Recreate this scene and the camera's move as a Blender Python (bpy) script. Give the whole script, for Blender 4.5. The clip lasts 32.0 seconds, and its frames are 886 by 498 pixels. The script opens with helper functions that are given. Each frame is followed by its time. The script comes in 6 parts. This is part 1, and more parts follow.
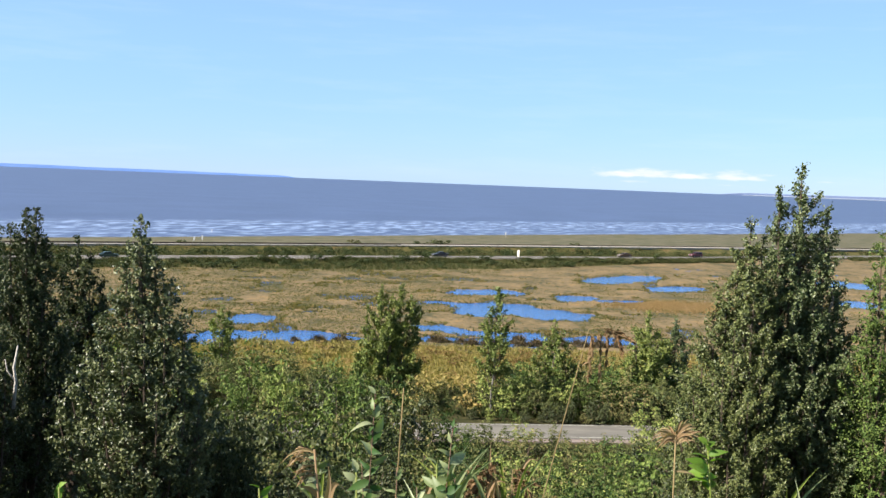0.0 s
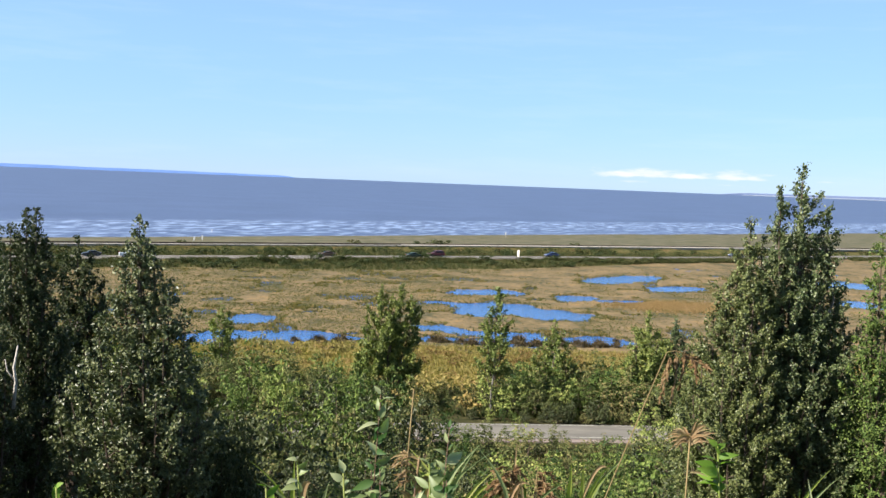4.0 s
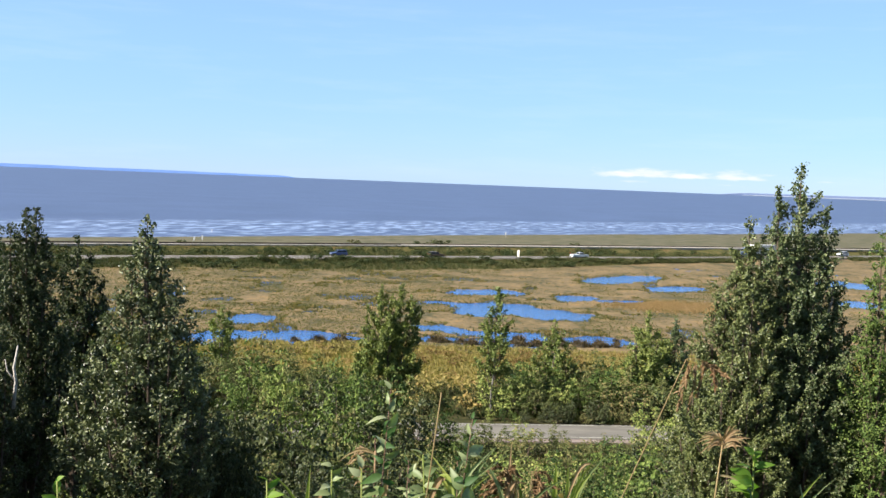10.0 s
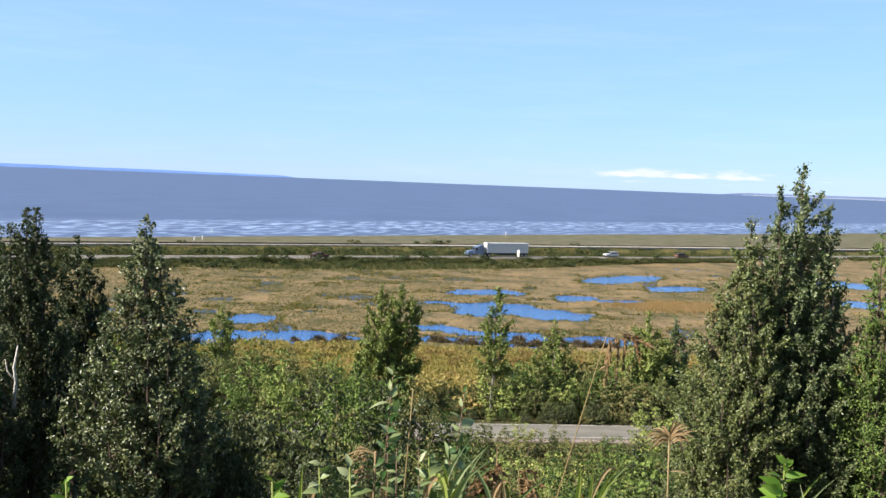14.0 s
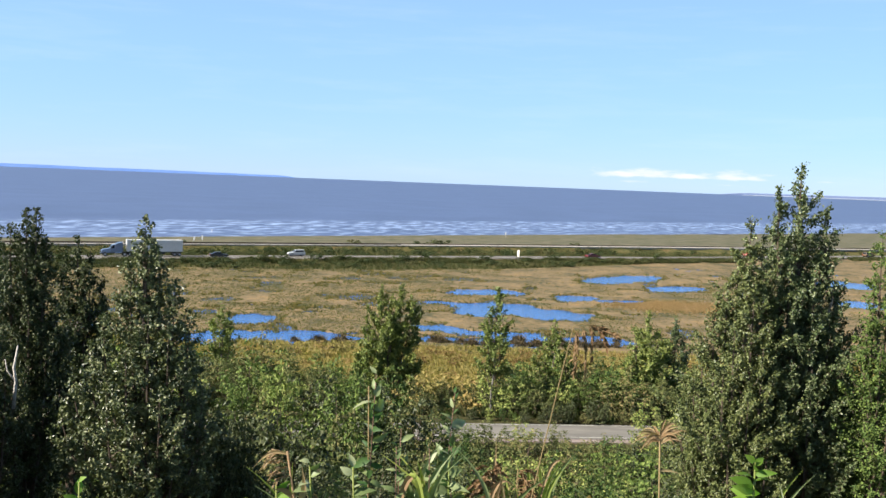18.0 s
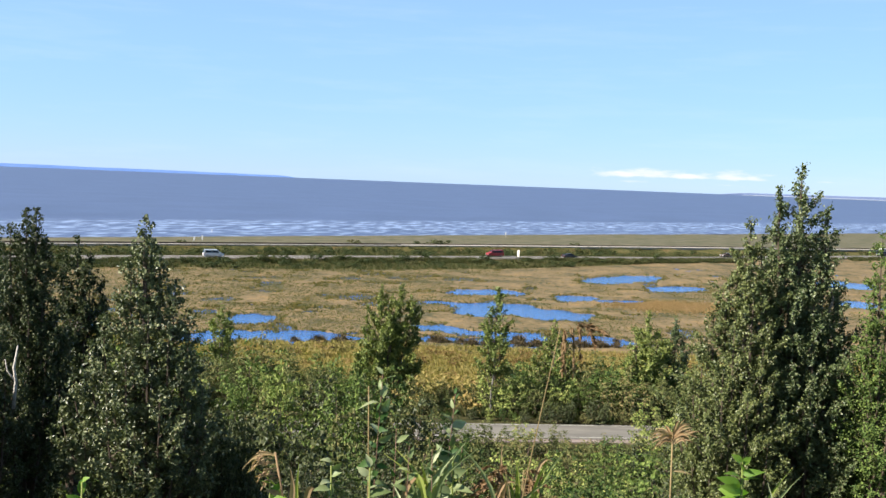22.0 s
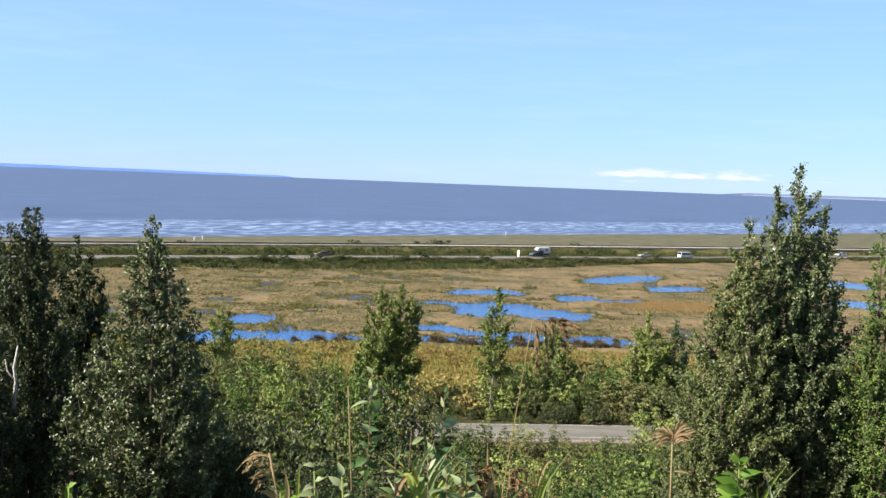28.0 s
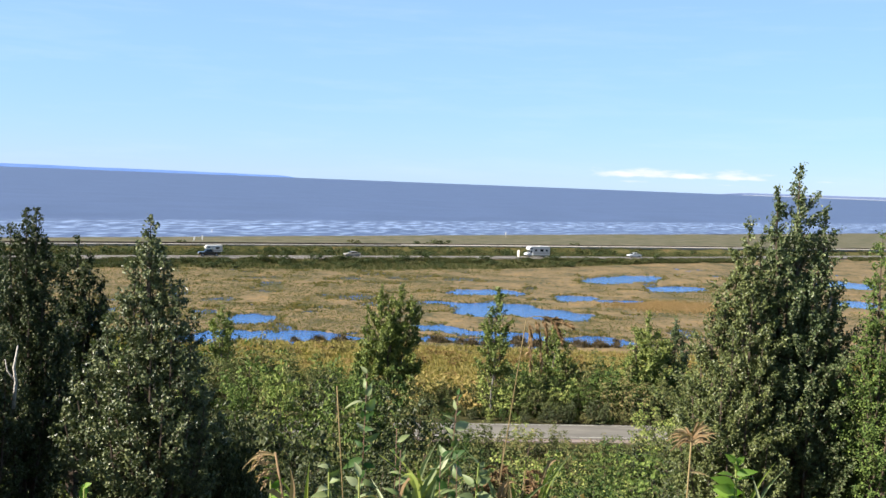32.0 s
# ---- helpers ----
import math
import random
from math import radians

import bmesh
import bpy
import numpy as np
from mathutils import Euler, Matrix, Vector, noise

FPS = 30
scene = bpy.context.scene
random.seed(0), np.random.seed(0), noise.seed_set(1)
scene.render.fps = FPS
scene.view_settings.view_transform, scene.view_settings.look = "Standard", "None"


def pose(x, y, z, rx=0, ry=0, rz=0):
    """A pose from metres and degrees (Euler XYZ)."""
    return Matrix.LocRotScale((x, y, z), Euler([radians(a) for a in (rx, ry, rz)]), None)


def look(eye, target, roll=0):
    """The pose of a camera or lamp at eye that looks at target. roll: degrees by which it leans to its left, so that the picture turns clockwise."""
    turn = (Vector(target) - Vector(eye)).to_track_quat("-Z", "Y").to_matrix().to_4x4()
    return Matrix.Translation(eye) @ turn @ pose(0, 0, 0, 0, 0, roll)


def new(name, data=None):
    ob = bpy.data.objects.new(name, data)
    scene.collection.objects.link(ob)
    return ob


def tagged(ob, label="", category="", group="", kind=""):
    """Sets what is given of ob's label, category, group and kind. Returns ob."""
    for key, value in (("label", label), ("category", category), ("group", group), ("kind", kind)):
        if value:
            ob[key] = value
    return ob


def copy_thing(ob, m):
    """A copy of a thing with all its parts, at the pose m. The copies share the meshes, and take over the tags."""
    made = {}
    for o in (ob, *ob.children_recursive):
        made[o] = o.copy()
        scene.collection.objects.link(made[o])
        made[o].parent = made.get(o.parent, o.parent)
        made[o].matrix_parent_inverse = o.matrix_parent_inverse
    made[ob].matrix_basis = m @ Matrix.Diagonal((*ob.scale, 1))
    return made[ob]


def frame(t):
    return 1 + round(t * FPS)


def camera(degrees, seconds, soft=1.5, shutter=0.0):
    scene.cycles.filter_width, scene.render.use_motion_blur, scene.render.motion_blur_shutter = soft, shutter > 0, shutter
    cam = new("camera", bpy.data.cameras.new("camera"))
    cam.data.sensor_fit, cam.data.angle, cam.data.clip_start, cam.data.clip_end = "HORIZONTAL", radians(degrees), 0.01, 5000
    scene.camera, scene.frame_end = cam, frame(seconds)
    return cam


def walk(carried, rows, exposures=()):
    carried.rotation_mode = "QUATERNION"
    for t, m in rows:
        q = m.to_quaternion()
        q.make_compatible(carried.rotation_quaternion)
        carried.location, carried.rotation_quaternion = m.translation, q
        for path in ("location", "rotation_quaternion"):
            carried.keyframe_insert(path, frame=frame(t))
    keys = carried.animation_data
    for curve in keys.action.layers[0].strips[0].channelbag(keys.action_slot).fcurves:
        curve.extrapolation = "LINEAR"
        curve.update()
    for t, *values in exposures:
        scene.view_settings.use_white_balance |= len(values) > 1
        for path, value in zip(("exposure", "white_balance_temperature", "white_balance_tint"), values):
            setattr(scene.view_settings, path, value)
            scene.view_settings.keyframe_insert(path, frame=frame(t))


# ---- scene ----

# ---------------------------------------------------------------- camera
EYE = (0.0, 0.0, 23.7)
cam = camera(50.0, 32.0, soft=1.5)
VIEW = look(EYE, (0.0, 100.0, 23.7 - 100.0 * math.tan(radians(4.23))), 2.23)
walk(cam, [(0.0, VIEW), (32.0, VIEW)], exposures=[(0.0, 1.3, 6280, 10), (32.0, 1.3, 6280, 10)])

# ---------------------------------------------------------------- light
SUN_TO = Vector((-0.92, -0.33, 0.66)).normalized()
world = bpy.data.worlds.new("sky")
scene.world = world
world.use_nodes = True
wn, wl = world.node_tree.nodes, world.node_tree.links
wn.clear()


def wnode(kind, **values):
    n = wn.new(kind)
    for key, value in values.items():
        n.inputs[int(key[1:])].default_value = value
    return n


sky = wn.new("ShaderNodeTexSky")
sky.sky_type, sky.sun_disc = "NISHITA", False
sky.sun_elevation = math.asin(SUN_TO.z)
sky.sun_rotation = math.atan2(SUN_TO.x, SUN_TO.y)
sky.altitude, sky.air_density, sky.dust_density, sky.ozone_density = 20.0, 1.0, 0.0, 5.0
wbg = wnode("ShaderNodeBackground", i1=0.0612)
wout = wn.new("ShaderNodeOutputWorld")
wco = wn.new("ShaderNodeTexCoord")
wsep = wn.new("ShaderNodeSeparateXYZ")
wl.new(wco.outputs["Generated"], wsep.inputs[0])
# a low bank of fair-weather cloud near the horizon
wmap = wn.new("ShaderNodeMapping")
wmap.inputs["Scale"].default_value = (38.0, 38.0, 170.0)
wl.new(wco.outputs["Generated"], wmap.inputs["Vector"])
wnoi = wn.new("ShaderNodeTexNoise")
wnoi.inputs["Scale"].default_value, wnoi.inputs["Detail"].default_value = 1.0, 6.0
wl.new(wmap.outputs[0], wnoi.inputs["Vector"])


def wramp(socket, lo, hi, stops):
    """A soft envelope over a range of one direction."""
    mr = wn.new("ShaderNodeMapRange")
    mr.inputs["From Min"].default_value, mr.inputs["From Max"].default_value = lo, hi
    wl.new(socket, mr.inputs["Value"])
    ramp = wn.new("ShaderNodeValToRGB")
    e2 = ramp.color_ramp.elements
    e2[0].position, e2[0].color = 0.0, (stops[0][1],) * 3 + (1,)
    e2[1].position, e2[1].color = 1.0, (stops[-1][1],) * 3 + (1,)
    for p, c in stops[1:-1]:
        e2.new(p).color = (c, c, c, 1)
    wl.new(mr.outputs[0], ramp.inputs[0])
    return ramp.outputs["Color"]


def wmath(op, a, b):
    n = wn.new("ShaderNodeMath")
    n.operation = op
    for k, v in ((0, a), (1, b)):
        if isinstance(v, float):
            n.inputs[k].default_value = v
        else:
            wl.new(v, n.inputs[k])
    return n.outputs[0]


wbz = wramp(wsep.outputs["Z"], 0.0, 0.030, [(0, 0.15), (0.16, 0.42), (0.24, 0.10), (0.36, 0.95), (0.55, 0.62), (0.78, 0.12), (1.0, 0.0)])
wbx = wramp(wsep.outputs["X"], 0.0, 0.5, [(0, 0.0), (0.28, 0.10), (0.36, 1.0), (0.60, 0.92), (0.67, 0.25), (0.72, 0.2), (0.76, 0.7), (0.80, 0.3), (0.85, 0.8), (1.0, 0.7)])
wsum = wmath("ADD", wmath("MULTIPLY", wbz, wbx), wmath("MULTIPLY", wmath("SUBTRACT", wnoi.outputs["Fac"], 0.5), 1.5))
wr = wn.new("ShaderNodeMapRange")
wr.interpolation_type = "SMOOTHSTEP"
for k, v in (("From Min", 0.38), ("From Max", 1.05), ("To Min", 0.0), ("To Max", 0.80)):
    wr.inputs[k].default_value = v
wl.new(wsum, wr.inputs["Value"])
wmix = wn.new("ShaderNodeMix")
wmix.data_type = "RGBA"
wmix.inputs["B"].default_value = (7.6, 7.3, 7.6, 1)
wl.new(wr.outputs[0], wmix.inputs["Factor"])
# thin streaks of high cloud
wcmap = wn.new("ShaderNodeMapping")
wcmap.inputs["Scale"].default_value = (5.0, 5.0, 46.0)
wl.new(wco.outputs["Generated"], wcmap.inputs["Vector"])
wcn = wn.new("ShaderNodeTexNoise")
wcn.inputs["Scale"].default_value, wcn.inputs["Detail"].default_value, wcn.inputs["Roughness"].default_value = 1.0, 7.0, 0.62
wl.new(wcmap.outputs[0], wcn.inputs["Vector"])
wcr = wn.new("ShaderNodeMapRange")
for k, v in (("From Min", 0.50), ("From Max", 0.80), ("To Min", 0.0), ("To Max", 0.13)):
    wcr.inputs[k].default_value = v
wl.new(wcn.outputs["Fac"], wcr.inputs["Value"])
wcirrus = wn.new("ShaderNodeMix")
wcirrus.data_type = "RGBA"
wcirrus.inputs["B"].default_value = (6.6, 7.0, 7.9, 1)
wl.new(wcr.outputs[0], wcirrus.inputs["Factor"])
# an even, slightly veiled blue over the whole sky
wveil = wn.new("ShaderNodeMix")
wveil.data_type = "RGBA"
wveil.inputs["Factor"].default_value = 0.68
wveil.inputs["B"].default_value = (2.95, 4.93, 7.85, 1)
wl.new(sky.outputs[0], wveil.inputs["A"])
# the veil thins towards the zenith, where a clear sky is deepest
wdeep = wn.new("ShaderNodeMapRange")
wdeep.interpolation_type = "SMOOTHSTEP"
for k, v in (("From Min", 0.10), ("From Max", 0.80), ("To Min", 1.0), ("To Max", 0.22)):
    wdeep.inputs[k].default_value = v
wl.new(wsep.outputs["Z"], wdeep.inputs["Value"])
wthin = wn.new("ShaderNodeMix")
wthin.data_type, wthin.blend_type = "RGBA", "MULTIPLY"
wthin.inputs["Factor"].default_value = 1.0
wl.new(wveil.outputs["Result"], wcirrus.inputs["A"])
wl.new(wcirrus.outputs["Result"], wthin.inputs["A"])
wl.new(wdeep.outputs[0], wthin.inputs["B"])
wl.new(wthin.outputs["Result"], wmix.inputs["A"])
wl.new(wmix.outputs["Result"], wbg.inputs[0])
wl.new(wbg.outputs[0], wout.inputs[0])

sun = new("sun", bpy.data.lights.new("sun", "SUN"))
sun.data.energy, sun.data.angle, sun.data.color = 5.0, radians(0.53), (1.0, 0.92, 0.79)
sun.matrix_world = look((0, 0, 60), Vector((0, 0, 60)) - SUN_TO)

# ---------------------------------------------------------------- materials


def mat_new(name):
    m = bpy.data.materials.new(name)
    m.use_nodes = True
    nt = m.node_tree
    return m, nt.nodes, nt.links, nt.nodes["Principled BSDF"]


REFLECT = 0.80  # overall reflectance of the dry surfaces and leaves


def surface(name, colours, scale=1.0, rough=0.8, bump=0.0, fine=6.0, metal=0.0, stretch=(1, 1, 1), space="pos", spec=0.5, obj_random=0.0, spread=0.40):
    """Colours mixed by noise at two scales, with fine relief."""
    colours = [tuple(c * REFLECT for c in col) for col in colours]
    m, n, l, b = mat_new(name)
    b.inputs["Roughness"].default_value, b.inputs["Metallic"].default_value = rough, metal
    b.inputs["Specular IOR Level"].default_value = spec
    mp = n.new("ShaderNodeMapping")
    mp.inputs["Scale"].default_value = stretch
    if space == "pos":
        l.new(n.new("ShaderNodeNewGeometry").outputs["Position"], mp.inputs["Vector"])
    else:
        l.new(n.new("ShaderNodeTexCoord").outputs["Object"], mp.inputs["Vector"])
    a = n.new("ShaderNodeTexNoise")
    a.inputs["Scale"].default_value, a.inputs["Detail"].default_value, a.inputs["Roughness"].default_value = scale, 6.0, 0.62
    l.new(mp.outputs[0], a.inputs["Vector"])
    c = n.new("ShaderNodeTexNoise")
    c.inputs["Scale"].default_value, c.inputs["Detail"].default_value = scale * fine, 4.0
    l.new(mp.outputs[0], c.inputs["Vector"])
    add = n.new("ShaderNodeMath")
    add.operation = "MULTIPLY_ADD"
    l.new(c.outputs["Fac"], add.inputs[0])
    add.inputs[1].default_value = 0.45
    sub = n.new("ShaderNodeMath")
    sub.operation = "SUBTRACT"
    l.new(a.outputs["Fac"], sub.inputs[0])
    sub.inputs[1].default_value = 0.225
    l.new(sub.outputs[0], add.inputs[2])
    val = add.outputs[0]
    if obj_random:
        info = n.new("ShaderNodeObjectInfo")
        o = n.new("ShaderNodeMath")
        o.operation = "MULTIPLY_ADD"
        l.new(info.outputs["Random"], o.inputs[0])
        o.inputs[1].default_value = obj_random
        o2 = n.new("ShaderNodeMath")
        o2.operation = "SUBTRACT"
        l.new(val, o2.inputs[0])
        o2.inputs[1].default_value = obj_random / 2
        l.new(o2.outputs[0], o.inputs[2])
        val = o.outputs[0]
    r = n.new("ShaderNodeValToRGB")
    el = r.color_ramp.elements
    k = len(colours)
    for i, col in enumerate(colours):
        p = 0.5 - spread / 2 + spread * i / max(1, k - 1)
        e = el[i] if i < 2 else el.new(p)
        e.position, e.color = p, (*col, 1)
    l.new(val, r.inputs[0])
    l.new(r.outputs["Color"], b.inputs["Base Color"])
    if bump:
        bp = n.new("ShaderNodeBump")
        bp.inputs["Strength"].default_value, bp.inputs["Distance"].default_value = bump, 0.1
        l.new(c.outputs["Fac"], bp.inputs["Height"])
        l.new(bp.outputs[0], b.inputs["Normal"])
    return m


def foliage(name, colours, rough=0.42, through_light=0.18, tint=0.55, gloss=0.30):
    """Leaves: every leaf its own shade, each plant its own tone, some light through the blade."""
    colours = [tuple(c * REFLECT for c in col) for col in colours]
    m, n, l, b = mat_new(name)
    geo, info = n.new("ShaderNodeNewGeometry"), n.new("ShaderNodeObjectInfo")
    mix = n.new("ShaderNodeMath")
    mix.operation = "MULTIPLY_ADD"
    l.new(info.outputs["Random"], mix.inputs[0])
    mix.inputs[1].default_value = tint * 1.1
    sc = n.new("ShaderNodeMath")
    sc.operation = "MULTIPLY_ADD"
    sc.inputs[2].default_value = 0.06
    l.new(geo.outputs["Random Per Island"], sc.inputs[0])
    sc.inputs[1].default_value = 0.8 * (1.0 - tint)
    l.new(sc.outputs[0], mix.inputs[2])
    r = n.new("ShaderNodeValToRGB")
    el = r.color_ramp.elements
    for i, col in enumerate(colours):
        p = i / max(1, len(colours) - 1)
        e = el[i] if i < 2 else el.new(p)
        e.position, e.color = p, (*col, 1)
    l.new(mix.outputs[0], r.inputs[0])
    l.new(r.outputs["Color"], b.inputs["Base Color"])
    b.inputs["Roughness"].default_value = rough + 0.12
    b.inputs["Specular IOR Level"].default_value = gloss
    tr = n.new("ShaderNodeBsdfTranslucent")
    br = n.new("ShaderNodeMix")
    br.data_type, br.blend_type = "RGBA", "MULTIPLY"
    br.inputs["Factor"].default_value = 1.0
    br.inputs["B"].default_value = (1.1, 1.4, 0.6, 1)
    l.new(r.outputs["Color"], br.inputs["A"])
    l.new(br.outputs["Result"], tr.inputs["Color"])
    ms = n.new("ShaderNodeMixShader")
    ms.inputs[0].default_value = through_light
    l.new(b.outputs[0], ms.inputs[1])
    l.new(tr.outputs[0], ms.inputs[2])
    l.new(ms.outputs[0], n["Material Output"].inputs["Surface"])
    return m


def paint(name, colour, rough=0.3, metal=0.0, coat=0.0):
    m = surface(name, [tuple(c * 0.86 for c in colour), colour], 1.5, rough, 0.0, 8.0, metal, space="obj")
    b = m.node_tree.nodes["Principled BSDF"]
    b.inputs["Coat Weight"].default_value = coat
    return m


def water(name, deep, ripple, scale, rough=0.06, streaks=None):
    deep = tuple(c * REFLECT for c in deep)
    m, n, l, b = mat_new(name)
    b.inputs["Base Color"].default_value = (*deep, 1)
    b.inputs["Roughness"].default_value, b.inputs["IOR"].default_value = rough, 1.33
    g = n.new("ShaderNodeNewGeometry")
    a = n.new("ShaderNodeTexNoise")
    a.inputs["Scale"].default_value, a.inputs["Detail"].default_value = scale, 4.0
    l.new(g.outputs["Position"], a.inputs["Vector"])
    bp = n.new("ShaderNodeBump")
    bp.inputs["Strength"].default_value, bp.inputs["Distance"].default_value = 1.0, ripple
    l.new(a.outputs["Fac"], bp.inputs["Height"])
    l.new(bp.outputs[0], b.inputs["Normal"])
    big = n.new("ShaderNodeTexNoise")
    big.inputs["Scale"].default_value, big.inputs["Detail"].default_value = 0.02, 5.0
    l.new(g.outputs["Position"], big.inputs["Vector"])
    r = n.new("ShaderNodeValToRGB")
    el = r.color_ramp.elements
    el[0].position, el[0].color = 0.35, (*[c * 0.88 for c in deep], 1)
    el[1].position, el[1].color = 0.65, (*[min(1, c * 1.1) for c in deep], 1)
    l.new(big.outputs["Fac"], r.inputs[0])
    out = r.outputs["Color"]
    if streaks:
        near, far, slope, foam_glint = streaks
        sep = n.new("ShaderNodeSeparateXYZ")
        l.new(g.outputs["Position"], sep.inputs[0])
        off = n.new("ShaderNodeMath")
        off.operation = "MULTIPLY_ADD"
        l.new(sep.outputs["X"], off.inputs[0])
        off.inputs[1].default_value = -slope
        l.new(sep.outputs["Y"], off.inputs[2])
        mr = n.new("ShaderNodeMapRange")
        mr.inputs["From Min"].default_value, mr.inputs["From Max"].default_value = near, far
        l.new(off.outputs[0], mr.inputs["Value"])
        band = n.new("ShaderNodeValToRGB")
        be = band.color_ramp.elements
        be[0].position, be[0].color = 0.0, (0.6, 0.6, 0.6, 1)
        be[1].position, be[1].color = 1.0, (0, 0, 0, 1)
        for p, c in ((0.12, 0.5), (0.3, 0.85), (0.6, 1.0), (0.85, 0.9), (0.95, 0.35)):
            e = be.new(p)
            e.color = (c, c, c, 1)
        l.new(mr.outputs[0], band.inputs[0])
        # crests run along the shore; foam and sky glint are put in as colour
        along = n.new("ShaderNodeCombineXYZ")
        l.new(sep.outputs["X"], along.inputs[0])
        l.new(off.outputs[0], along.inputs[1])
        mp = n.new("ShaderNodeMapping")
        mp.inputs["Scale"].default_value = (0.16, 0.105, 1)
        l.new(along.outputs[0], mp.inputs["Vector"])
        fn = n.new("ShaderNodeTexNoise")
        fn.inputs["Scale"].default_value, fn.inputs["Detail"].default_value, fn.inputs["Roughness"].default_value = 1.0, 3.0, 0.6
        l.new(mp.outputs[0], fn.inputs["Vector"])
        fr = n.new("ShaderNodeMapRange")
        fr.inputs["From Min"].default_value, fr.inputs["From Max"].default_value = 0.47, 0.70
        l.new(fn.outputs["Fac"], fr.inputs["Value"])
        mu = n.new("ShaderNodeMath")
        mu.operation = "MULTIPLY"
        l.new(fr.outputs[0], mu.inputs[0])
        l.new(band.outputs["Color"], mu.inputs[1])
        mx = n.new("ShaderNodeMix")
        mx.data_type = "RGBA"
        mx.inputs["B"].default_value = (*[c * REFLECT for c in foam_glint], 1)
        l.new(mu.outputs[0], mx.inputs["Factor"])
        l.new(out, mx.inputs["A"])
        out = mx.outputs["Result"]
    l.new(out, b.inputs["Base Color"])
    return m


M_EDGE = surface("marsh_edge_grass", [(0.10, 0.10, 0.022), (0.20, 0.165, 0.04), (0.30, 0.22, 0.06)], 0.25, 0.95, 0.6, spec=0.12)
M_HILL = surface("hill_soil", [(0.03, 0.035, 0.012), (0.07, 0.065, 0.025), (0.11, 0.09, 0.04)], 0.35, 0.95, 0.6, spec=0.12)
M_MARSH = surface("marsh_sedge", [(0.089, 0.089, 0.049), (0.145, 0.119, 0.064), (0.211, 0.154, 0.079), (0.225, 0.175, 0.103), (0.303, 0.204, 0.098)], 0.11, 0.95, 0.5, 8.0, spec=0.1, spread=0.30)
M_VERGE = surface("verge_grass", [(0.04, 0.045, 0.016), (0.08, 0.08, 0.026), (0.13, 0.115, 0.04), (0.18, 0.12, 0.055)], 0.14, 0.95, 0.4, spec=0.12)
M_FLAT = surface("tidal_flat", [(0.085, 0.09, 0.048), (0.14, 0.13, 0.08), (0.20, 0.175, 0.12)], 0.14, 0.95, 0.2, spec=0.12)
M_BED = surface("pond_bed", [(0.03, 0.03, 0.02), (0.06, 0.05, 0.03)], 0.6, 0.9, 0.2)
M_ASPHALT = surface("grey_asphalt", [(0.15, 0.14, 0.125), (0.21, 0.195, 0.172), (0.28, 0.255, 0.22)], 0.5, 0.9, 0.15, stretch=(0.25, 1.6, 1))
M_TARMAC = surface("dark_highway_asphalt", [(0.13, 0.115, 0.10), (0.17, 0.15, 0.13), (0.22, 0.195, 0.165)], 0.4, 0.9, 0.15)
M_GRAVEL = surface("gravel_shoulder", [(0.22, 0.19, 0.16), (0.32, 0.28, 0.24)], 1.2, 0.95, 0.4)
M_PINKGRAVEL = surface("pinkish_gravel", [(0.26, 0.20, 0.175), (0.36, 0.29, 0.26)], 1.2, 0.95, 0.4)
M_BALLAST = surface("rail_ballast", [(0.38, 0.335, 0.29), (0.50, 0.445, 0.39)], 0.8, 0.95, 0.3)
M_RAIL = surface("rusty_rail", [(0.05, 0.03, 0.025), (0.10, 0.06, 0.045)], 2.0, 0.6, 0.0, metal=0.6)
M_TRACKSTRIP = surface("dark_track_strip", [(0.03, 0.025, 0.02), (0.06, 0.05, 0.04)], 2.0, 0.9)
M_PAINTLINE = surface("road_paint", [(0.5, 0.47, 0.4), (0.7, 0.68, 0.62)], 1.0, 0.7)
# blue base colour carries part of the sky's reflection
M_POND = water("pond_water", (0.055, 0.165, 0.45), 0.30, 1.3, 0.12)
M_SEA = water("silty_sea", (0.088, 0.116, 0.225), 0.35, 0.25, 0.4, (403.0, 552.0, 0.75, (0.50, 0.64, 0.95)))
# distance haze is mixed into the colours of both far shores
M_FAR = surface("haze_tinted_far_land", [(0.21, 0.37, 0.78), (0.26, 0.43, 0.86)], 0.004, 1.0)
M_FARHAZE = surface("greyer_haze_tinted_far_land", [(0.21, 0.27, 0.45), (0.25, 0.31, 0.51)], 0.004, 1.0)
# glare on the far water, given as a pale colour
M_GLARE = surface("far_water_glare", [(0.624, 0.656, 0.688), (0.672, 0.704, 0.736)], 0.01, 1.0)
M_BARK = surface("grey_bark", [(0.10, 0.085, 0.07), (0.22, 0.20, 0.17), (0.36, 0.33, 0.29)], 5.0, 0.9, 0.5, stretch=(1, 1, 0.4))
M_PALEBARK = surface("pale_bark", [(0.30, 0.27, 0.24), (0.52, 0.48, 0.43), (0.66, 0.62, 0.56)], 6.0, 0.8, 0.4)
M_TWIG = surface("brown_twig", [(0.07, 0.05, 0.035), (0.14, 0.10, 0.07)], 6.0, 0.9)
# palest ramp colours imitate glints on single leaves, darkest ones shaded gaps
M_POPLAR = foliage("poplar_leaf", [(0.042, 0.065, 0.024), (0.076, 0.11, 0.037), (0.144, 0.176, 0.068), (0.287, 0.303, 0.149)], 0.34, 0.10, 0.2, 0.45)
M_GREYPOPLAR = foliage("grey_poplar_leaf", [(0.04, 0.058, 0.023), (0.085, 0.108, 0.042), (0.199, 0.219, 0.088), (0.494, 0.485, 0.245)], 0.34, 0.10, 0.15, 0.5)
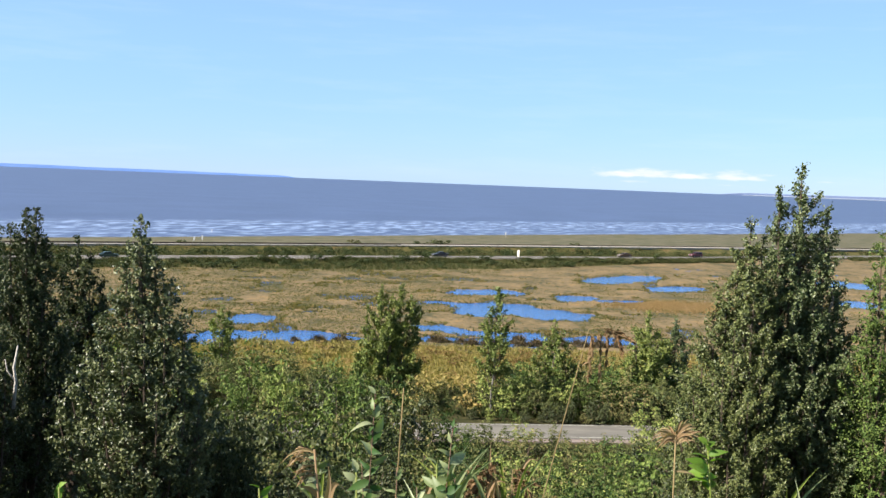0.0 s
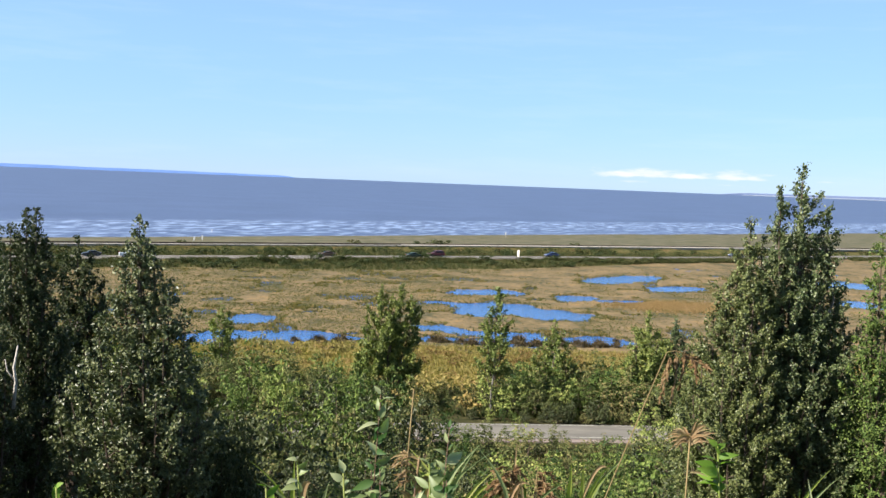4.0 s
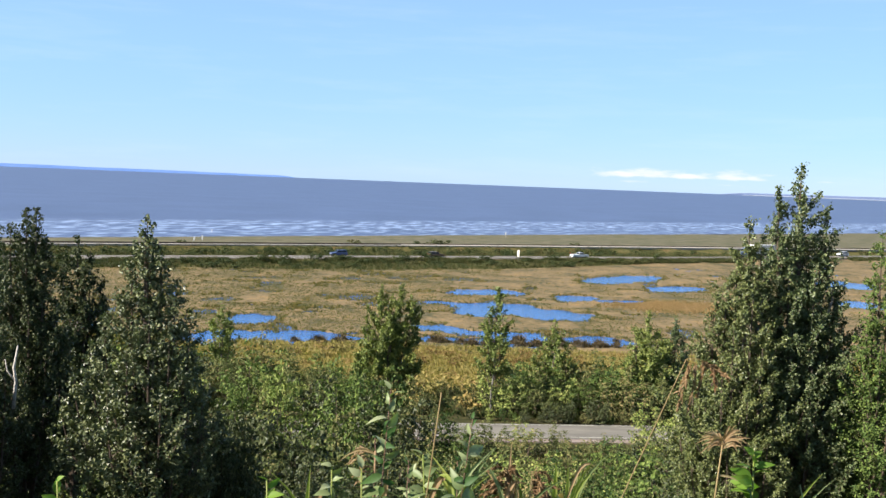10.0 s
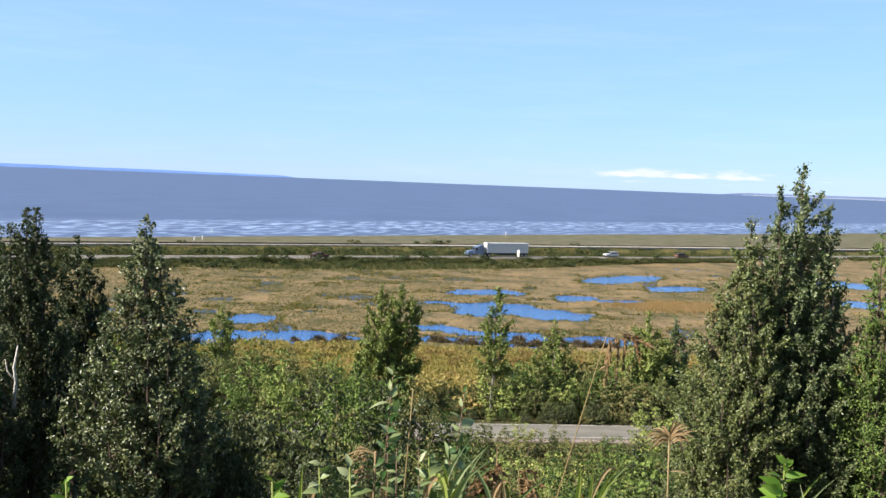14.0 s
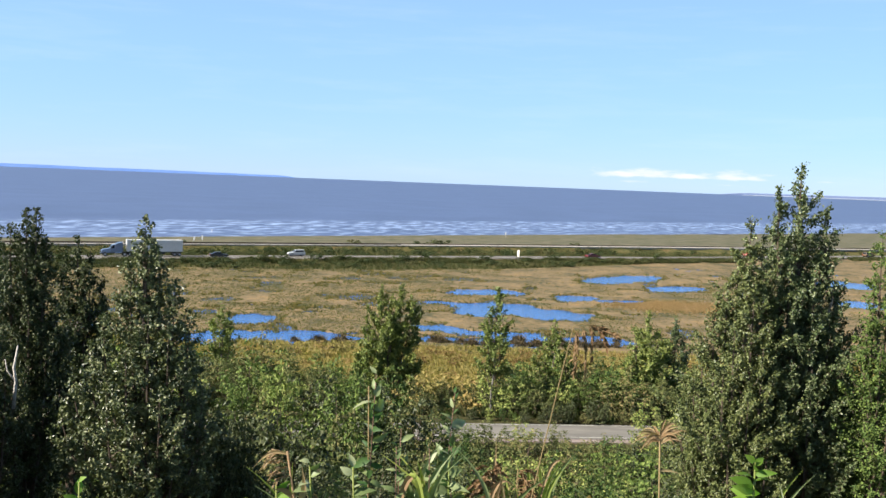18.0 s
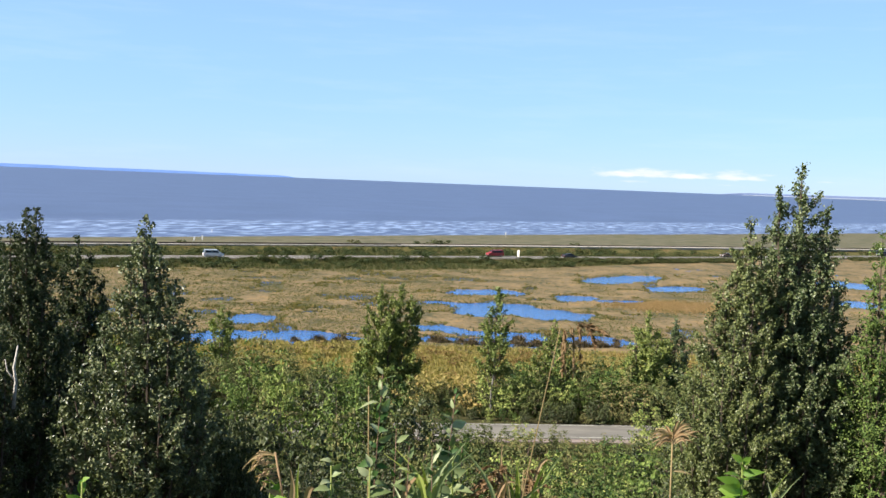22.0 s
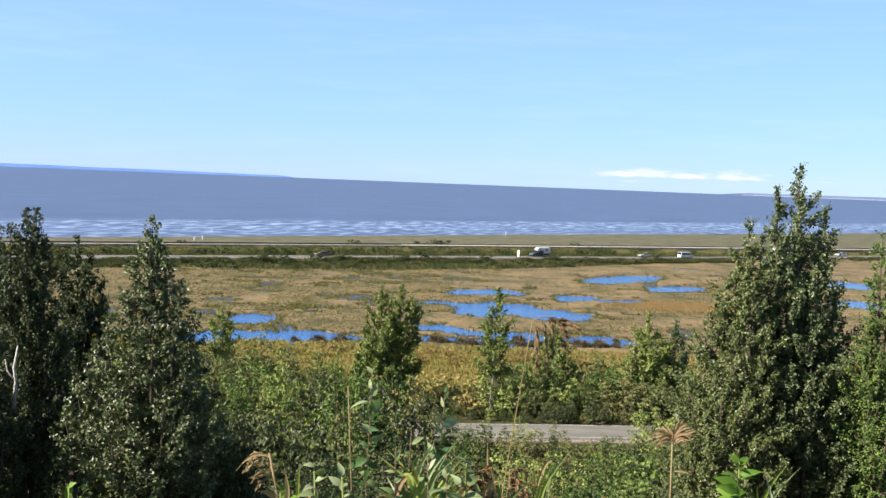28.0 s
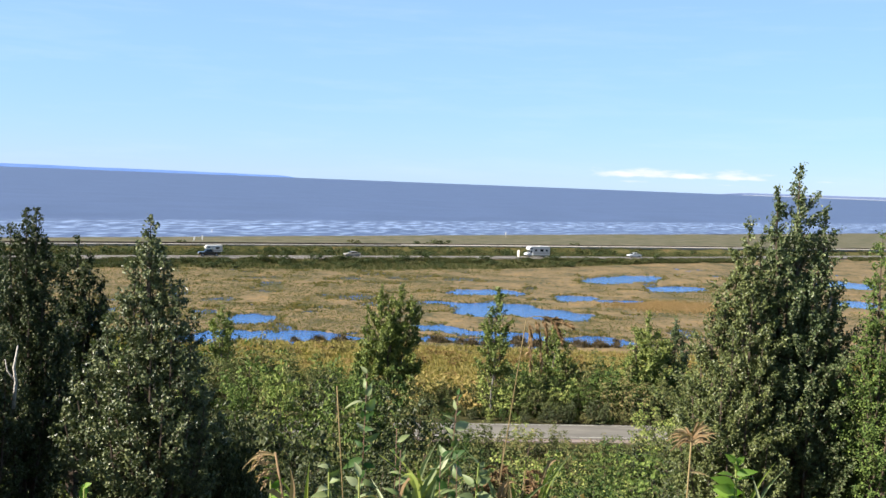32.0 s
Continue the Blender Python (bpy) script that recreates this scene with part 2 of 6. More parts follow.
M_OLIVEPOPLAR = foliage("olive_poplar_leaf", [(0.067, 0.089, 0.029), (0.127, 0.155, 0.046), (0.223, 0.246, 0.085), (0.448, 0.431, 0.194)], 0.34, 0.10, 0.15, 0.45)
# poplar leaf darkened to stand in for deep shade and dark hollows
M_SHADEPOPLAR = foliage("shade_darkened_poplar_leaf", [(0.025, 0.036, 0.012), (0.049, 0.067, 0.023), (0.096, 0.112, 0.041), (0.23, 0.235, 0.126)], 0.38, 0.08, 0.12, 0.26)
M_ALDER = foliage("alder_leaf", [(0.017, 0.035, 0.01), (0.052, 0.093, 0.026), (0.178, 0.243, 0.059), (0.495, 0.51, 0.161)], 0.46, 0.12, 0.55, 0.14)
M_YOUNGPOPLAR = foliage("young_poplar_leaf", [(0.038, 0.062, 0.013), (0.107, 0.144, 0.031), (0.256, 0.308, 0.076), (0.549, 0.52, 0.176)], 0.36, 0.14, 0.2)
M_MARSHGREEN = foliage("olive_sedge", [(0.105, 0.11, 0.042), (0.15, 0.143, 0.055), (0.20, 0.17, 0.07)], 0.8, 0.3, 0.0)
M_WILLOW = foliage("willow_leaf", [(0.026, 0.04, 0.014), (0.086, 0.11, 0.037), (0.216, 0.223, 0.081), (0.465, 0.318, 0.163)], 0.52, 0.12, 0.33, 0.14)
M_ROADBUSH = foliage("roadside_leaf", [(0.028, 0.046, 0.014), (0.052, 0.074, 0.02), (0.085, 0.10, 0.03), (0.15, 0.125, 0.05)], 0.55)
M_YELLOW = foliage("autumn_shrub_leaf", [(0.172, 0.158, 0.053), (0.29, 0.251, 0.079), (0.422, 0.33, 0.112), (0.422, 0.251, 0.106)], 0.6)
M_RUSTLEAF = foliage("rust_shrub_leaf", [(0.10, 0.065, 0.026), (0.19, 0.115, 0.04), (0.29, 0.175, 0.06), (0.33, 0.24, 0.085)], 0.6)
M_SEDGE = foliage("dry_sedge", [(0.11, 0.106, 0.039), (0.187, 0.149, 0.055), (0.27, 0.193, 0.077), (0.374, 0.259, 0.11)], 0.8, 0.45, 0.0)
M_VERGEWEED = foliage("verge_weed", [(0.025, 0.043, 0.013), (0.047, 0.066, 0.019), (0.081, 0.092, 0.027), (0.136, 0.119, 0.043), (0.128, 0.076, 0.043)], 0.7, 0.22, 0.0)
M_OLDSEDGE = foliage("old_sedge", [(0.05, 0.04, 0.02), (0.085, 0.062, 0.03), (0.15, 0.10, 0.05)], 0.8, 0.15, 0.2)
M_GOLDREED = foliage("golden_reed", [(0.25, 0.16, 0.07), (0.39, 0.25, 0.12), (0.50, 0.34, 0.18)], 0.7, 0.35, 0.0)
M_GOLDGRASS = foliage("golden_grass", [(0.194, 0.175, 0.056), (0.34, 0.269, 0.087), (0.486, 0.363, 0.125)], 0.7, 0.3, 0.0)
M_REED = foliage("green_sedge", [(0.06, 0.08, 0.02), (0.11, 0.12, 0.03), (0.2, 0.16, 0.06)], 0.7, 0.2, 0.0)
M_STRAW = foliage("straw_grass", [(0.28, 0.20, 0.09), (0.40, 0.29, 0.14), (0.48, 0.37, 0.20)], 0.6, 0.25)
M_SEED = foliage("ripe_seed_head", [(0.18, 0.11, 0.05), (0.30, 0.19, 0.095), (0.44, 0.31, 0.17)], 0.7, 0.25)
M_RUSTHEAD = foliage("rusty_seed_head", [(0.14, 0.075, 0.036), (0.24, 0.14, 0.065), (0.36, 0.23, 0.12)], 0.7, 0.25)
M_TANHEAD = foliage("tan_seed_head", [(0.30, 0.18, 0.09), (0.44, 0.29, 0.16), (0.55, 0.40, 0.24)], 0.6, 0.3)
M_BLADE = foliage("green_grass_blade", [(0.18, 0.24, 0.042), (0.288, 0.336, 0.066), (0.432, 0.432, 0.132)], 0.4, 0.35)
M_BROAD = foliage("fresh_broad_leaf", [(0.09, 0.18, 0.02), (0.17, 0.29, 0.035), (0.27, 0.40, 0.06)], 0.45, 0.4)
M_SILVER = foliage("pale_willow_leaf", [(0.09, 0.13, 0.04), (0.17, 0.22, 0.085), (0.27, 0.32, 0.14), (0.46, 0.48, 0.29)], 0.34, 0.22, 0.55, 0.25)
M_DEEPLEAF = foliage("deep_green_leaf", [(0.03, 0.075, 0.018), (0.055, 0.115, 0.03), (0.10, 0.17, 0.05)], 0.4, 0.3, 0.4, 0.16)
M_REDTWIG = surface("reddish_twig", [(0.14, 0.07, 0.045), (0.24, 0.13, 0.08)], 20.0, 0.7)
M_TYRE = surface("black_rubber", [(0.015, 0.015, 0.015), (0.03, 0.03, 0.03)], 4.0, 0.85, space="obj")
M_RIM = paint("alloy_rim", (0.5, 0.5, 0.52), 0.35, 0.8)
M_CHROME = paint("chrome", (0.7, 0.7, 0.72), 0.15, 1.0)
M_GLASS = paint("dark_window_glass", (0.02, 0.025, 0.03), 0.16)
M_GLASS.node_tree.nodes["Principled BSDF"].inputs["Specular IOR Level"].default_value = 0.25
M_CHASSIS = paint("black_chassis", (0.02, 0.02, 0.022), 0.6)
M_LAMP = paint("clear_headlight", (0.75, 0.76, 0.78), 0.12)
M_TAIL = paint("red_tail_light", (0.45, 0.02, 0.02), 0.2)
M_WHITE = paint("white_paint", (0.80, 0.80, 0.80), 0.3, coat=0.4)
M_CREAM = paint("off_white_fibreglass", (0.76, 0.74, 0.70), 0.4)
M_POST = paint("galvanised_post", (0.45, 0.45, 0.44), 0.5, 0.5)
M_SIGN = paint("sign_face", (0.92, 0.82, 0.74), 0.5)

# ---------------------------------------------------------------- mesh tools


class Geo:
    """Gathers points and faces for one mesh."""

    def __init__(self):
        self.v, self.f, self.m = [], [], []

    def add(self, verts, faces, mi=0):
        k = len(self.v)
        self.v.extend([tuple(p) for p in verts])
        self.f.extend([tuple(i + k for i in f) for f in faces])
        self.m.extend([mi] * len(faces))
        return self

    def tube(self, pts, radii, sides=5, mi=0):
        pts = [Vector(p) for p in pts]
        verts, faces = [], []
        for i, p in enumerate(pts):
            d = (pts[min(i + 1, len(pts) - 1)] - pts[max(i - 1, 0)]).normalized()
            side = d.cross(Vector((0.31, 0.95, 0.07))).normalized()
            other = d.cross(side)
            for j in range(sides):
                a = 2 * math.pi * j / sides
                verts.append(p + (side * math.cos(a) + other * math.sin(a)) * radii[i])
        for i in range(len(pts) - 1):
            for j in range(sides):
                a, b = i * sides + j, i * sides + (j + 1) % sides
                faces.append((a, b, b + sides, a + sides))
        faces.append(tuple(range(sides - 1, -1, -1)))
        faces.append(tuple(range((len(pts) - 1) * sides, len(pts) * sides)))
        return self.add(verts, faces, mi)

    def bm(self, bm, mi=0):
        bm.verts.index_update()
        self.add([v.co for v in bm.verts], [[v.index for v in f.verts] for f in bm.faces], mi)
        bm.free()
        return self

    def box(self, x0, x1, y0, y1, z0, z1, bevel=0.0, mi=0):
        b = bmesh.new()
        bmesh.ops.create_cube(b, size=1.0)
        for v in b.verts:
            v.co = Vector(((x0 + x1) / 2 + v.co.x * (x1 - x0), (y0 + y1) / 2 + v.co.y * (y1 - y0), (z0 + z1) / 2 + v.co.z * (z1 - z0)))
        if bevel:
            bmesh.ops.bevel(b, geom=b.edges[:], offset=bevel, segments=2, affect="EDGES", profile=0.6)
        return self.bm(b, mi)

    def profile(self, pts, half, top_half=None, bevel=0.0, mi=0):
        """A side outline (x, z) drawn out across y; the upper points may stand in."""
        b = bmesh.new()
        zs = [p[1] for p in pts]
        lo, hi = min(zs), max(zs)
        th = half if top_half is None else top_half
        rings = []
        for s in (-1, 1):
            rings.append([b.verts.new((x, s * (half + (th - half) * (z - lo) / (hi - lo)), z)) for x, z in pts])
        b.faces.new(rings[0])
        b.faces.new(rings[1][::-1])
        k = len(pts)
        for i in range(k):
            b.faces.new((rings[0][(i + 1) % k], rings[0][i], rings[1][i], rings[1][(i + 1) % k]))
        bmesh.ops.recalc_face_normals(b, faces=b.faces[:])
        if bevel:
            bmesh.ops.bevel(b, geom=b.edges[:], offset=bevel, segments=2, affect="EDGES", profile=0.6)
        return self.bm(b, mi)

    def wheel(self, r, w, mi=0, hole=0.0, sides=20):
        """A rounded disc on its side axis y."""
        prof = [(hole, -w * 0.35), (r * 0.8, -w * 0.5), (r * 0.96, -w * 0.42), (r, -w * 0.2), (r, w * 0.2), (r * 0.96, w * 0.42), (r * 0.8, w * 0.5), (hole, w * 0.35)]
        verts, faces = [], []
        for i in range(sides):
            a = 2 * math.pi * i / sides
            verts += [(q * math.cos(a), y, q * math.sin(a)) for q, y in prof]
        k = len(prof)
        for i in range(sides):
            j = (i + 1) % sides
            for p in range(k - 1):
                faces.append((i * k + p, i * k + p + 1, j * k + p + 1, j * k + p))
        return self.add(verts, faces, mi)

    def mesh(self, name, mats, smooth=False):
        me = bpy.data.meshes.new(name)
        me.from_pydata(self.v, [], self.f)
        for m in mats if isinstance(mats, (list, tuple)) else [mats]:
            me.materials.append(m)
        if any(self.m):
            me.polygons.foreach_set("material_index", self.m)
        if smooth:
            me.polygons.foreach_set("use_smooth", [True] * len(me.polygons))
        me.update()
        return me


def part(name, geo, mats, parent=None, label="", smooth=False, at=None):
    me = geo if isinstance(geo, bpy.types.Mesh) else geo.mesh(name, mats, smooth)
    ob = new(name, me)
    if parent:
        ob.parent = parent
    if at is not None:
        ob.matrix_basis = at
    return tagged(ob, label)


def thing(name, label, category, m=None, group="", kind=""):
    ob = new(name)
    ob.empty_display_size = 0.2
    if m is not None:
        ob.matrix_basis = m
    return tagged(ob, label, category, group, kind)


LATTICE = np.random.RandomState(7).rand(256, 256)


def vnoise(x, y, octaves=1):
    """Smooth value noise about 0, between -1 and 1."""
    x, y = np.asarray(x, float), np.asarray(y, float)
    total, amp, norm = 0.0, 1.0, 0.0
    for o in range(octaves):
        xi, yi = np.floor(x).astype(int), np.floor(y).astype(int)
        fx, fy = x - xi, y - yi
        fx, fy = fx * fx * (3 - 2 * fx), fy * fy * (3 - 2 * fy)
        g = lambda i, j: LATTICE[(xi + i + 37 * o) % 256, (yi + j + 91 * o) % 256]
        v = (g(0, 0) * (1 - fx) + g(1, 0) * fx) * (1 - fy) + (g(0, 1) * (1 - fx) + g(1, 1) * fx) * fy
        total, norm = total + amp * (v * 2 - 1), norm + amp
        x, y, amp = x * 2.03, y * 2.03, amp * 0.5
    return total / norm


# ---------------------------------------------------------------- the lie of the land


def highway(x):
    x = np.asarray(x, float)
    y = 272.5 + 0.43 * x - 0.0003 * x * x + 0.095 * (np.sqrt((x - 75) ** 2 + 400) + x - 75)
    y = np.where(x < -140, 206.4 + 0.06 * (x + 140), y)
    return np.where(x > 220, 380.4 + 0.3 * (x - 220), y)


def railway(x):
    return 314.0 + 0.447 * x - 0.0002 * x * x


def verge_edge(x):
    return highway(x) - np.interp(x, [-200, -60, -25, 20, 75, 400], [19, 19, 28, 25, 5, 5])


# ponds: centre, half width, half depth, skew
PONDS = [(-24.5, 135.4, 12.5, 4.4, 0.20), (-32, 131.6, 5.5, 3.0, 0.22), (-30.5, 152.1, 2.9, 5.0, 0.27), (1.7, 148.9, 5.2, 3.4, -0.35), (10.5, 144.5, 5.6, 3.6, -0.2),
         (10.5, 173.5, 7.5, 8.0, 0.28), (19.5, 169.5, 7.5, 6.5, -0.1), (9.4, 199.7, 7.3, 5.0, 0.2), (27.9, 195.0, 3.9, 4.6, 0.31), (36.3, 193.0, 4.3, 2.6, 0.3),
         (37.31, 237.53, 1.65, 4.24, -3.44), (46.08, 239.61, 9.91, 7.39, 0.88), (51.1, 230.4, 2.0, 6.8, 4.0), (55.29, 220.98, 6.58, 4.73, 0.42), (105.3, 246.3, 8.2, 8.4, 0.35), (90.8, 202.9, 5.4, 6.0, 0.29),
         (24.0, 142.5, 4.8, 3.6, 0.1), (-16.2, 183.1, 2.4, 3.2, 0.31), (-3.2, 180.0, 1.6, 3.0, 0.3), (-21.0, 218.8, 1.7, 3.6, 0.37), (4.1, 224.3, 2.4, 4.2, 0.37),
         (-41.1, 173.3, 2.1, 2.6, 0.31), (-40.1, 211.7, 2.6, 2.2, 0.37), (-49.9, 179.1, 1.5, 2.8, 0.32), (-35.5, 187.5, 2.0, 1.7, 0.33), (-22.4, 162.9, 1.4, 1.9, 0.28),
         (-53.4, 190.3, 1.4, 2.4, 0.34), (-56.6, 153.7, 1.8, 5.0, 0.28), (39.8, 152.6, 1.6, 4.8, 0.24), (3.2, 178.8, 5.0, 2.2, -0.3), (6.9, 137.76, 9.15, 2.68, -0.09)]


def pond_field(x, y):
    """Above 0 in open water."""
    wx = x + 1.5 * vnoise(x / 5.0, y / 7.0, 3)
    wy = y + 3.2 * vnoise(x / 4.0 + 40, y / 6.0 + 11, 3)
    best = np.full(np.shape(x), -9.0)
    for cx, cy, a, b, k in PONDS:
        gx, gy = (1.18, 1.18) if a > 2.8 else (1.7, 0.85)
        dx = (wx - cx) / (a * gx)
        dy = (wy - cy - k * (x - cx)) / (b * gy)
        best = np.maximum(best, 1.0 - np.sqrt(dx * dx + dy * dy))
    crumbs = vnoise(x / 1.7 + 5, y / 2.4, 2)
    best = best + (np.where(y < 151, 0.45, 0.24) + np.where((x < -10) & (y > 156), 0.5, 0.0)) * crumbs
    wet = vnoise(x / 5.0 + 80, y / 6.0 + 9, 4) - 0.52 + 0.14 * np.exp(-((x + 30) / 26) ** 2)
    return np.maximum(best, wet * 1.2)


def land(x, y):
    """Height of the ground."""
    x, y = np.asarray(x, float), np.asarray(y, float)
    z = np.interp(y, [-400, -8, 0, 5, 20, 45, 65, 70.5, 78.5, 92, 112, 130, 140], [30, 22.6, 22.1, 20.7, 14.6, 6.4, 4.1, 3.9, 3.9, 2.5, 1.0, 0.25, 0.12])
    z = z + np.where((y > -100) & (y < 66), 0.35 * vnoise(x / 6.0, y / 6.0, 3) * np.clip((y + 0) / 12.0, 0, 1), 0)
    marsh = (y > 118) & (y < verge_edge(x))
    f = pond_field(x, y)
    z = np.where(marsh, z + 0.06 * vnoise(x / 2.0, y / 2.0, 2) - np.clip(f * 1.6 + 0.12, 0, 0.6), z)
    d = y - highway(x)
    z = np.where((np.abs(d) < 9.5) & (y > 150), np.maximum(z, 0.12 + 0.90 * np.clip((9.5 - np.abs(d)) / 4.5, 0, 1)), z)
    r = y - railway(x)
    z = np.where((np.abs(r) < 8) & (y > 180), np.maximum(z, 0.12 + 1.5 * np.clip((8.0 - np.abs(r)) / 4.5, 0, 1)), z)
    s = y - (403 + 0.74 * x)
    z = np.where(y > 240, z - np.clip((s + 60) / 60.0, 0, 1) * 0.4 - np.clip(s / 12.0, 0, 8.0) * 0.6, z)
    return z


def build_ground():
    xs = np.concatenate([[-5200, -2600, -1200, -700, -480, -330, -240, -180, -140, -115, -95], np.arange(-85, 122, 0.7), [126, 135, 150, 175, 210, 260, 330, 480, 700, 1200, 2600, 5200]])
    ys = np.concatenate([[-400, -200, -100, -50, -25, -12, -6], np.arange(-4, 126, 1.6), np.arange(126, 262, 0.75), np.arange(262, 330, 1.6), np.arange(330, 480, 8), [500, 540, 600, 700, 850, 1100, 1600, 2400, 3600, 4900]])
    gx, gy = np.meshgrid(xs, ys)
    gz = land(gx, gy)
    nx, ny = len(xs), len(ys)
    verts = np.stack([gx, gy, gz], -1).reshape(-1, 3)
    i = np.arange((nx - 1) * (ny - 1))
    a = (i // (nx - 1)) * nx + i % (nx - 1)
    faces = np.stack([a, a + 1, a + nx + 1, a + nx], -1)
    me = bpy.data.meshes.new("ground")
    me.from_pydata(verts.tolist(), [], faces.tolist())
    for m in (M_HILL, M_MARSH, M_VERGE, M_FLAT, M_BED, M_EDGE):
        me.materials.append(m)
    cx, cy, cz = [verts[faces][:, :, k].mean(1) for k in range(3)]
    mi = np.full(len(cx), 0)
    mi[cy > 96 + 3 * vnoise(cx / 4, cy / 4, 2)] = 5
    mi[cy > 126 + 3 * vnoise(cx / 5, cy / 5, 2)] = 1
    mi[(cy > 118) & (cy < verge_edge(cx)) & (cz < -0.06)] = 4
    mi[(cy > 150) & (cy > verge_edge(cx) + 2 * vnoise(cx / 4, cy / 4, 2))] = 2
    mi[(cy > 200) & (cy > railway(cx) + 8)] = 3
    me.polygons.foreach_set("material_index", mi.astype(int).tolist())
    me.polygons.foreach_set("use_smooth", [True] * len(mi))
    me.update()
    ob = new("ground", me)
    tagged(ob, "one sheet of ground: bushy hillside, ochre marsh, grassy verge and tidal flat", "ground", kind="structure")


build_ground()


def sheet(name, corners, z, material, label, category):
    g = Geo()
    g.add([(x, y, z) for x, y in corners], [tuple(range(len(corners)))])
    ob = part(name, g, material)
    tagged(ob, label, category, kind="structure")
    return ob


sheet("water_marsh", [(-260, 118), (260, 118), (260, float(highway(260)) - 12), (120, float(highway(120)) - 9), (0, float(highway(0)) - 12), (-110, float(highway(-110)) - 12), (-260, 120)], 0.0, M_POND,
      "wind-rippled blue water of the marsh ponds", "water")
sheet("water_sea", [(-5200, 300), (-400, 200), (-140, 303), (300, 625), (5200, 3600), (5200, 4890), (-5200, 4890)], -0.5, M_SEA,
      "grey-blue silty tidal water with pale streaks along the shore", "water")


def ribbon(name, line, x0, x1, off0, off1, z, material, label, category, step=6.0, thick=0.0, kind="structure", parent=None):
    """A strip that follows a line, between two offsets across it."""
    g = Geo()
    n = int((x1 - x0) / step) + 1
    verts, faces = [], []
    for i in range(n + 1):
        x = x0 + (x1 - x0) * i / n
        s = float(line(x + 0.5) - line(x - 0.5))
        nx, ny = -s / math.hypot(1, s), 1 / math.hypot(1, s)
        for o, zz in ((off0, z - thick), (off0, z), (off1, z), (off1, z - thick)):
            verts.append((x + nx * o, float(line(x)) + ny * o, zz))
    for i in range(n):
        for j in range(3):
            a = i * 4 + j
            faces.append((a, a + 1, a + 5, a + 4))
    g.add(verts, [f[::-1] for f in faces])
    ob = part(name, g, material, parent)
    if kind:
        tagged(ob, label, category, kind=kind)
    return ob


ribbon("road_highway", highway, -1150, 1250, -3.9, 3.9, 1.2, M_TARMAC, "grey asphalt highway on a low embankment", "road", thick=0.5)
ribbon("trim_shoulder", highway, -1150, 1250, -4.7, 4.7, 1.14, M_GRAVEL, "gravel shoulder of the highway", "shoulder", thick=0.6)
for off in (-3.4, 3.4):
    ribbon("trim_edge_line", highway, -1150, 1250, off - 0.07, off + 0.07, 1.212, M_PAINTLINE, "worn white edge line", "road marking")
ribbon("trim_centre_line", highway, -1150, 1250, -0.08, 0.08, 1.212, M_PAINTLINE, "worn centre line", "road marking")


def old_road(x):
    return 75.0 + 0.10 * (x - 10)


ribbon("road_hillside", old_road, -60, 90, -2.9, 1.4, 4.06, M_ASPHALT, "pale grey road along the foot of the hill", "road", thick=0.6, step=4.0)
ribbon("trim_road_shoulder", old_road, -60, 90, -3.7, -2.6, 4.02, M_PINKGRAVEL, "pinkish gravel edge of the road", "shoulder", thick=0.4, step=4.0)
for off in (-2.5, 1.1):
    ribbon("trim_road_edge_line", old_road, -60, 90, off - 0.04, off + 0.04, 4.072, M_PAINTLINE, "faded white edge line", "road marking")

# railway: ballast bed, a dark strip along its left part, two rails
ribbon("ballast", railway, -420, 520, -3.6, 2.4, 1.84, M_BALLAST, "pale gravel bed of the railway", "railway", thick=0.7)
ribbon("trim_track_bed", railway, -420, -14, -1.5, 3.4, 1.9, M_TRACKSTRIP, "dark strip along the track, left part only", "railway", thick=0.3)
for off in (-0.72, 0.72):
    ribbon("rail", railway, -420, 520, off - 0.06, off + 0.06, 2.14, M_RAIL, "rusty steel rail", "rail", thick=0.17)


def far_land(x0, x1, y, h0, h1, seed, material=None):
    g = Geo()
    n = 60
    verts, faces = [], []
    for i in range(n + 1):
        u = i / n
        h = (h0 + (h1 - h0) * u + 1.5 * float(vnoise(u * 9 + seed, seed, 3))) * min(1.0, (1 - u) * 40 + 0.1, u * 12 + 0.1)
        x = x0 + (x1 - x0) * u
        verts += [(x, y, -3), (x, y, max(0.3, h)), (x, y + 60, max(0.3, h * 0.9)), (x, y + 60, -3)]
    for i in range(n):
        for j in range(3):
            faces.append((i * 4 + j, i * 4 + j + 1, i * 4 + j + 5, i * 4 + j + 4))
    faces += [(3, 2, 1, 0), (n * 4, n * 4 + 1, n * 4 + 2, n * 4 + 3)]
    g.add(verts, [f[::-1] for f in faces])
    ob = part("backdrop_far_strip", g, material or M_FAR)
    tagged(ob, "far strip across the water, haze or glare put into its colour", "far shore", kind="structure")


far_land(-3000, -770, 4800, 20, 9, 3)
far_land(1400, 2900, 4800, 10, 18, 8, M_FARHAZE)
# low pale strip that imitates glare below the far shore
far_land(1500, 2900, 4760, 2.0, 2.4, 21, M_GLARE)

# ---------------------------------------------------------------- plants


